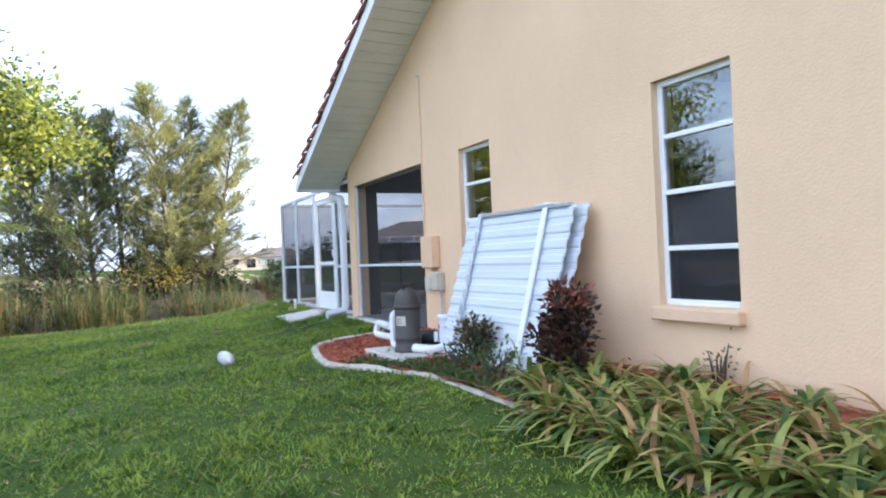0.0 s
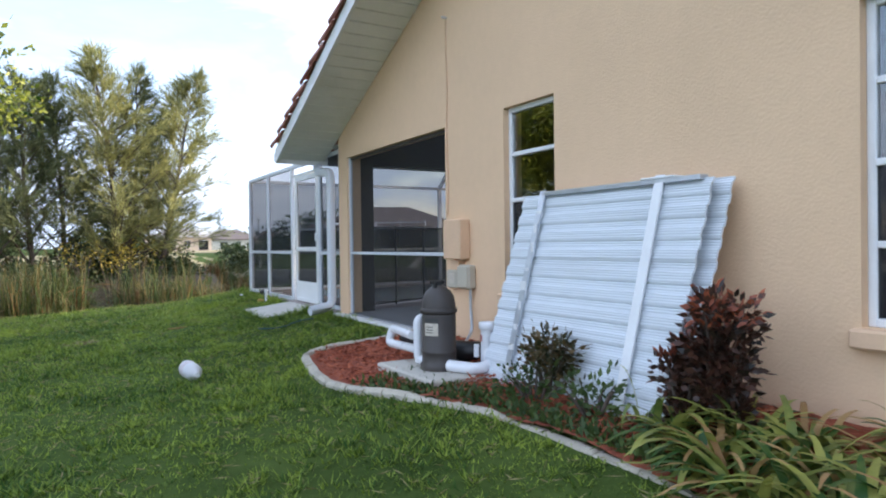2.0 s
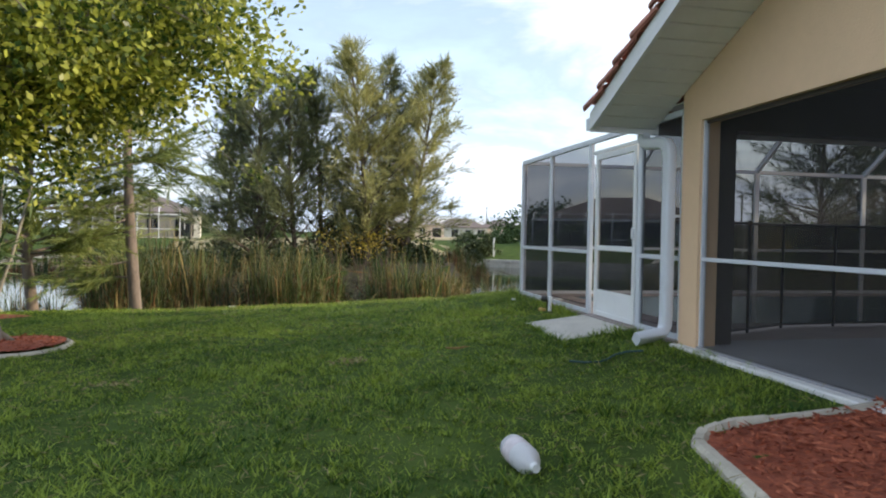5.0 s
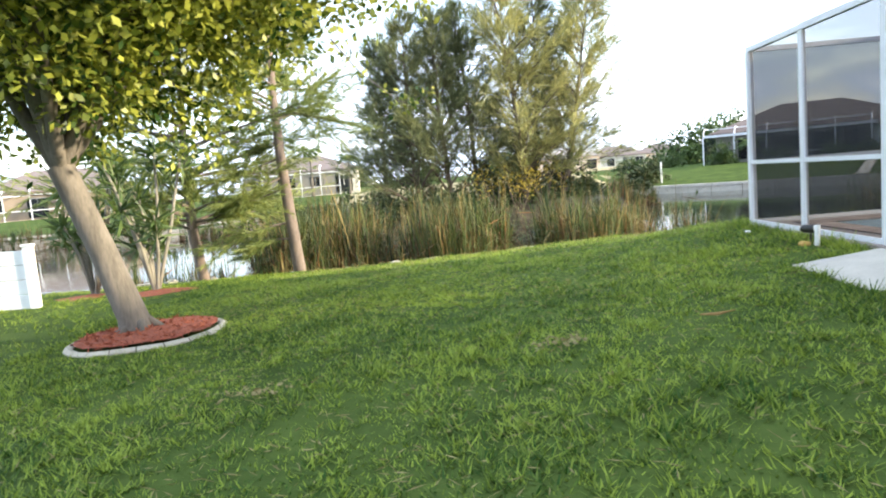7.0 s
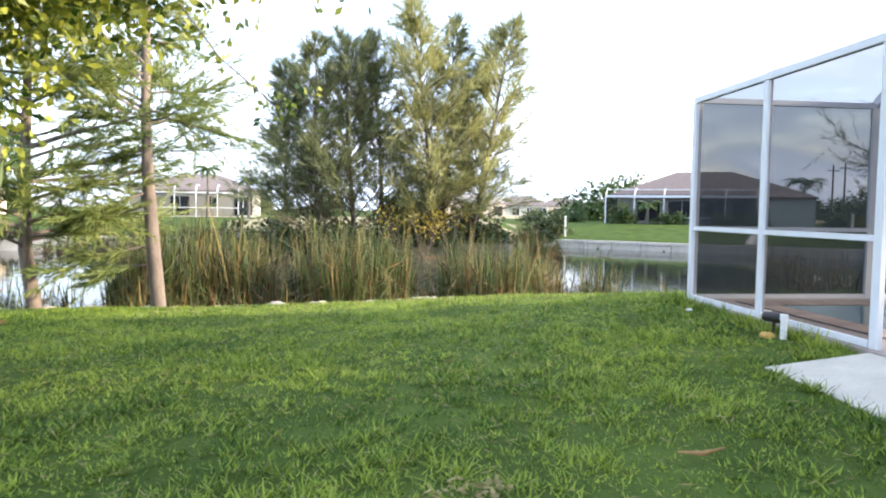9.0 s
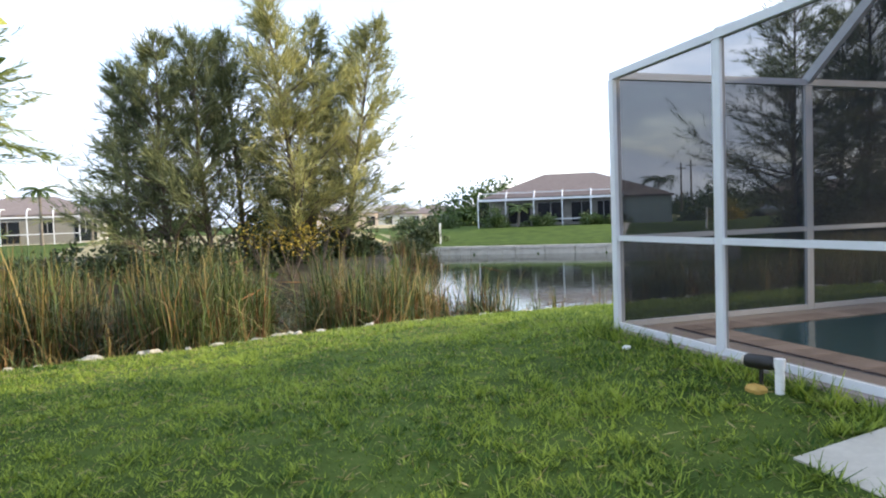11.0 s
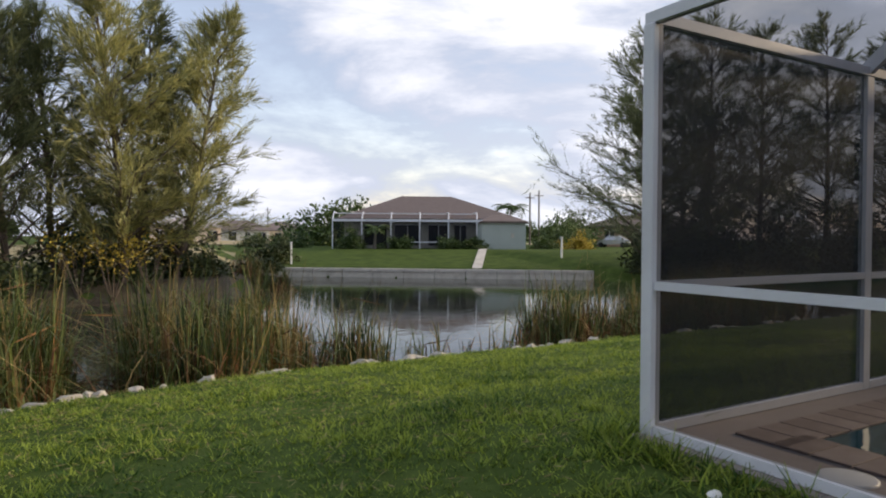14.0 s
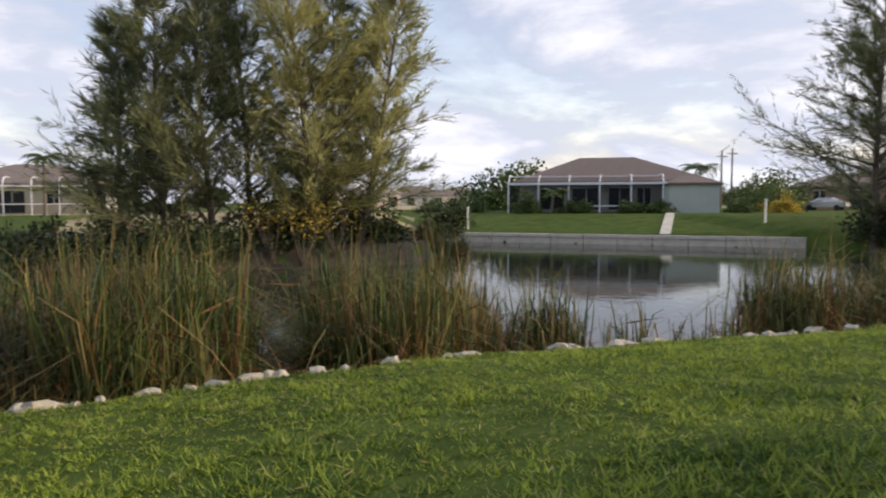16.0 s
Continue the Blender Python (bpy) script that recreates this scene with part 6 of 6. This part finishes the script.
def house(at, turn, w, d, h, rh, wallm, roofm, label, seed, cage_=False, group="houses across the canal"):
    """A bungalow with hip roof, windows, a door; local x runs along the front, -y is the front."""
    ob = thing("house", label, "house", at, group=group)
    ob.rotation_euler = (0, 0, radians(turn))
    A = Vector(at)

    def lp_(g):
        g.v = [tuple(Vector(p) + A) for p in g.v]
        return g

    part("wall", lp_(Geo().box(0, 0, -0.4, w, d, h)), wallm, ob)
    part("roof", lp_(hip(Geo(), 0, 0, w, d, h + 0.18, rh)), roofm, ob)
    nw = int(w // 3.2)
    for k in range(nw):
        xx = (k + 0.5) * w / nw
        wd = 1.9 if k % 2 else 1.2
        win = part("window", lp_(Geo().box(xx - wd / 2, -0.05, 0.9 if k % 2 == 0 else 0.1, xx + wd / 2, 0.02, 2.1)), DARKGLASS, ob)
        part("frame", lp_(Geo().box(xx - wd / 2 - 0.07, -0.07, 2.1, xx + wd / 2 + 0.07, -0.002, 2.18).box(xx - 0.03, -0.07, 0.9, xx + 0.03, -0.052, 2.1)), WHITE, win)
    if cage_:
        c = Geo()
        cw_, cd = w * 0.8, 3.6
        for k in range(6):
            xx = w * 0.05 + cw_ * k / 5
            c.box(xx - 0.05, -cd, -0.3, xx + 0.05, -cd + 0.08, 2.4)
            pts = [(xx, -cd + 0.04, 2.4), (xx, -cd + 0.4, 2.95), (xx, -cd + 1.2, 3.25), (xx, -0.5, 3.25)]
            c.tube(pts, 0.06, 5)
        c.box(w * 0.05, -cd, 2.36, w * 0.05 + cw_, -cd + 0.08, 2.5).box(w * 0.05, -cd, 0.85, w * 0.05 + cw_, -cd + 0.06, 0.93)
        part("cage_frame", lp_(c), ALU, ob)
        part("cage_screen", lp_(Geo().quad((w * 0.05, -cd + 0.04, 0), (w * 0.05 + cw_, -cd + 0.04, 0), (w * 0.05 + cw_, -cd + 0.04, 2.4), (w * 0.05, -cd + 0.04, 2.4))), SCREEN, ob)
    return ob


# main house opposite, with its screened pool and a side block
H0, HT = Vector((19.2, 71.8, 0.1)), -25.6
mh = thing("house", "low bungalow with brown hip roof and white screened porch", "house", tuple(H0), group="houses across the canal")
mh.rotation_euler = (0, 0, radians(HT))


def loc_(g):
    g.v = [tuple(Vector(p) + H0) for p in g.v]
    return g


part("wall", loc_(Geo().box(1.0, 4.2, -0.4, 18.0, 14.5, 2.75)), PALE, mh)
part("roof", loc_(hip(Geo(), 1.0, 3.4, 18.0, 14.8, 2.85, 2.55, 0.6, ridge=6.4)), ROOFBRN, mh)
part("side_block", loc_(Geo().box(14.2, 0.0, -0.5, 18.4, 4.6, 2.45)), SAGE, mh, "sage green side block")
part("side_roof", loc_(hip(Geo(), 14.2, 0.0, 18.4, 6.0, 2.55, 0.75, 0.2, ridge=1.8)), ROOFBRN, mh)
part("vent", loc_(Geo().box(17.0, -0.06, 1.0, 17.25, 0.0, 1.4)), CONC, mh)
for k, (a, b) in enumerate([(3.0, 5.2), (6.0, 8.6), (9.4, 11.4), (12.0, 13.2)]):
    wn_ = part("window", loc_(Geo().box(a, 4.14, 0.2, b, 4.22, 2.2)), DARKGLASS, mh)
    part("window_frame", loc_(Geo().box(a - 0.06, 4.1, 2.2, b + 0.06, 4.16, 2.28).box((a + b) / 2 - 0.04, 4.1, 0.2, (a + b) / 2 + 0.04, 4.13, 2.2)), WHITE, wn_)
for k in range(6):
    xx = 0.2 + k * 2.7
    part("cage_post", loc_(Geo().box(xx - 0.06, -0.05, -0.4, xx + 0.06, 0.06, 2.55)), ALU, mh)
    part("cage_hoop", loc_(Geo().tube([(xx, 0, 2.5), (xx + 0.05, 0.35, 3.0), (xx + 0.1, 1.0, 3.35), (xx + 0.1, 3.6, 3.35)], 0.06, 6)), ALU, mh)
part("cage_beam", loc_(Geo().box(0.2, -0.07, 2.44, 14.2, 0.09, 2.66)), ALU, mh)
part("cage_rail", loc_(Geo().box(5.6, -0.05, 0.5, 11.0, 0.05, 0.6).box(0.2, 3.4, 3.28, 13.8, 3.5, 3.36)), ALU, mh)
part("cage_screen", loc_(Geo().quad((0.2, 0, -0.3), (13.7, 0, -0.3), (13.7, 0, 2.45), (0.2, 0, 2.45))), SCREEN, mh)

house((-28.6, 82, 0.1), 8, 13, 9, 2.6, 1.9, PALE, ROOFGREY, "pale bungalow with a grey tile roof and pool cage", 1, True)
house((-54, 74, 0.1), 25, 15, 10, 2.7, 2.4, CREAM, ROOFGREY, "cream bungalow behind the far bank", 2, True)
house((13.0, 152, 0.1), -8, 13, 10, 2.7, 1.9, CREAM, ROOFLT, "cream bungalow far across the fields", 3)
house((31, 188, 0.1), -5, 15, 10, 2.6, 2.6, PALE, ROOFGREY, "distant pale bungalow with a grey roof", 4)
house((46, 196, 0.1), -8, 13, 10, 2.6, 2.6, CREAM, ROOFGREY, "distant cream bungalow with a grey roof", 5)
house((62, 205, 0.1), -8, 14, 10, 2.6, 2.4, PALE, ROOFLT, "distant pale bungalow with a low roof", 6)
house((58, 78, 0.1), -32, 16, 9, 2.4, 1.6, mat("brown_house_paint", (0.30, 0.20, 0.14), 0.85, var=0.1), ROOFBRN, "low brown house among trees", 7)
house((-90, 95, 0.1), 20, 18, 10, 2.7, 2.5, CREAM, ROOFLT, "distant bungalow to one side of the canal", 8)

# far lawn path, poles, palms, car
pth = Geo()
pa, pb = Vector((22.9, 52.8, 0)), Vector((32.0, 65.2, 0))
pd = (pb - pa).normalized()
ps_ = Vector((pd.y, -pd.x, 0)) * 0.35
vs = []
for k in range(15):
    p = pa.lerp(pb, k / 14)
    for s in (-1, 1):
        q = p + ps_ * s
        vs.append((q.x, q.y, float(land(q.x, q.y)) + 0.06))
pth.add(vs, [(2 * i, 2 * i + 1, 2 * i + 3, 2 * i + 2) for i in range(14)])
solo("pavement", pth, CONC, "narrow pale concrete path across the far lawn", "path", kind="structure")
for x, y, h in ((12.6, 62.6, 1.6), (30.0, 52.0, 1.5)):
    z = float(land(x, y))
    po = thing("dock_post", "white post on the far lawn", "post", (x, y, z), group="white posts on the far lawn")
    part("shaft", Geo().box(x - 0.06, y - 0.06, z - 0.2, x + 0.06, y + 0.06, z + h, bevel=0.01), WHITE, po)
    part("cap", Geo().box(x - 0.09, y - 0.09, z + h, x + 0.09, y + 0.09, z + h + 0.06, bevel=0.01), WHITE, po)
for x, y, h in ((63.1, 98, 8.4), (65.5, 98.7, 8.9), (70, 185, 11), (52, 210, 10), (84, 215, 10)):
    up = thing("utility_pole", "tall grey utility pole with a crossarm", "pole", (x, y, 0), group="utility poles")
    part("shaft", Geo().tube([(x, y, -0.5), (x, y, h)], [0.17, 0.11], 8), BARK, up)
    part("crossarm", Geo().box(x - 0.9, y - 0.06, h - 0.9, x + 0.9, y + 0.06, h - 0.75), BARK, up)
palm((48.6, 84, 0.1), 5.0, 5, 2.7, "palms behind the houses")
palm((-19.3, 76, 0.1), 4.7, 6, 1.7, "palms behind the houses")
palm((-15.4, 76, 0.1), 3.7, 7, 1.6, "palms behind the houses")
palm((-38, 74, 0.1), 5, 8, 2.2, "palms behind the houses")
palm((22.4, 69.0, 0.1), 1.8, 9, 1.5, "palms by the far house", 12)
for i, (x, y, rx, rz) in enumerate([(20.5, 70.2, 1.5, 1.5), (24.6, 68.4, 1.7, 1.2), (29.0, 66.3, 1.6, 1.2), (31, 65.4, 1.2, 1.0), (17.5, 76, 1.6, 1.4), (14.5, 80, 1.6, 1.3), (38.5, 64.5, 1.6, 1.3), (41, 62.5, 1.8, 1.4), (44.5, 66, 2.2, 2.2), (48, 72, 3, 3), (28, 92, 6, 4.5), (52, 76, 4, 4), (18.5, 84, 1.8, 1.6)]):
    clumps("garden_shrub", "clipped green shrub in the far garden", "shrub", (x, y, float(land(x, y)) - 0.05), (rx, rx * 0.8, rz), 3000 if rx < 2.6 else 6000, max(0.20, rx * 0.10), LEAF_YEL if i == 7 else SHRUB, 300 + i, "shrubs in the far garden")
for i in range(22):
    x = -150 + i * 17 + random.uniform(-5, 5)
    y = 150 + random.uniform(0, 110)
    if 15 < x < 60 and y < 215:
        y = 225
    clumps("far_tree", "distant round tree on the skyline", "tree", (x, y, 0), (random.uniform(4, 8), 4, random.uniform(3.5, 7)), 3600, 0.9, SHRUB, 400 + i, "distant trees")
casuarina((39.5, 205, 0), 12, 2.2, 77, "distant trees", "distant narrow dark conifer on the skyline", limbs=24)


def car(at, turn):
    ob = thing("car", "silver sedan parked beside the brown house", "car", at)
    ob.rotation_euler = (0, 0, radians(turn))
    A = Vector(at)
    prof = [(-2.1, 0.35), (-2.15, 0.7), (-1.2, 0.9), (-0.6, 1.35), (0.7, 1.38), (1.5, 0.95), (2.1, 0.85), (2.15, 0.4)]
    g = Geo()
    n_ = len(prof)
    g.add([Vector((x, s * (0.85 if z < 1 else 0.65), z)) + A for s in (-1, 1) for x, z in prof], [tuple(range(n_))[::-1], tuple(range(n_, 2 * n_))] + [(i, (i + 1) % n_, n_ + (i + 1) % n_, n_ + i) for i in range(n_)])
    part("body", g, CARPAINT, ob)
    part("windscreen", Geo().add([Vector(p) + A for p in ((-1.14, -0.6, 0.97), (-0.66, -0.56, 1.31), (-0.66, 0.56, 1.31), (-1.14, 0.6, 0.97))], [(0, 1, 2, 3)]), DARKGLASS, ob)
    for x in (-1.3, 1.3):
        for s in (-0.8, 0.8):
            part("wheel", Geo().tube([A + Vector((x, s - 0.1, 0.32)), A + Vector((x, s + 0.1, 0.32))], 0.32, 14), BLACK, ob)


car((55.5, 72.0, float(land(55.5, 72))), -60)

# added dark strip over the bank, painting the shade beneath the casuarinas
mb = Geo()
mxs, mos = np.linspace(-14, 8.5, 46), (-0.6, 0.4, 1.5, 3.0, 5.0, 7.5)
mvs = []
for x in mxs:
    fb = float(far_bank(x))
    for k, o_ in enumerate(mos):
        mvs.append((x, fb + o_, float(land(x, fb + o_)) + 0.05 + random.uniform(0, 0.1)))
mb.add(mvs, [(6 * i + j, 6 * i + 6 + j, 6 * i + 7 + j, 6 * i + 1 + j) for i in range(45) for j in range(5)], True)
solo("mud_bank", mb, BANK_SHADE, "dark ground strip standing for the shade under the casuarinas", "bank", kind="structure")
lot = Geo()
qx, qy = np.linspace(-14, 8.6, 12), np.linspace(51.5, 97, 14)
lot.add([(x + 0.6 * math.sin(y * 0.7), y, float(land(x, y)) + 0.07) for x in qx for y in qy], [(i * 14 + j, i * 14 + 14 + j, i * 14 + 15 + j, i * 14 + 1 + j) for i in range(11) for j in range(13)], True)
solo("dry_lot", lot, mat("dry_lot_grass", (0.17, 0.145, 0.06), 0.95, color2=(0.34, 0.29, 0.15), scale=0.15, bump=0.5, bscale=3), "dry tan grass on the empty lot", "field", kind="structure")
# sandy strip along the open bank
sg = Geo()
vs = []
xs = np.linspace(-70, -13, 50)
for x in xs:
    fb = float(far_bank(x))
    for k, o_ in enumerate((0.2, 1.2, 3.2)):
        y = fb + o_
        vs.append((x, y, float(land(x, y)) + 0.05))
sg.add(vs, [(3 * i + j, 3 * i + 3 + j, 3 * i + 4 + j, 3 * i + 1 + j) for i in range(49) for j in range(2)])
solo("sand_bank", sg, SAND, "bare sandy canal bank", "bank", kind="structure")

# no real shrubs: added yellow leaves paint sunlight on the trees' lower foliage
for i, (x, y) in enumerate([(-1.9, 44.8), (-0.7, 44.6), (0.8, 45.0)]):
    bush("sunlit_foliage", "sunlit lower foliage of the casuarinas, added as yellow leaf clusters", "shrub", (x, y, float(land(x, y))), 4.3 - 0.35 * i, 1.1, 300, 0.18, 0.05, LEAF_YEL, BARK_DARK, 500 + i, stems=9, zlow=0.72, group="yellow shrubs under the casuarinas")
fg = Geo()
fx, fy = np.linspace(2, 80, 14), np.linspace(98, 182, 12)
fv = [(x + 3 * math.sin(y * 0.2), y + 4 * math.sin(x * 0.15), float(land(x, y)) + 0.06) for x in fx for y in fy]
fg.add(fv, [(i * 12 + j, i * 12 + 12 + j, i * 12 + 13 + j, i * 12 + 1 + j) for i in range(13) for j in range(11)])
solo("dry_field", fg, mat("dry_field", (0.26, 0.21, 0.10), 0.95, color2=(0.42, 0.35, 0.20), scale=0.06, bump=0.5, bscale=2), "dry tan open field before the distant houses", "field", kind="structure")
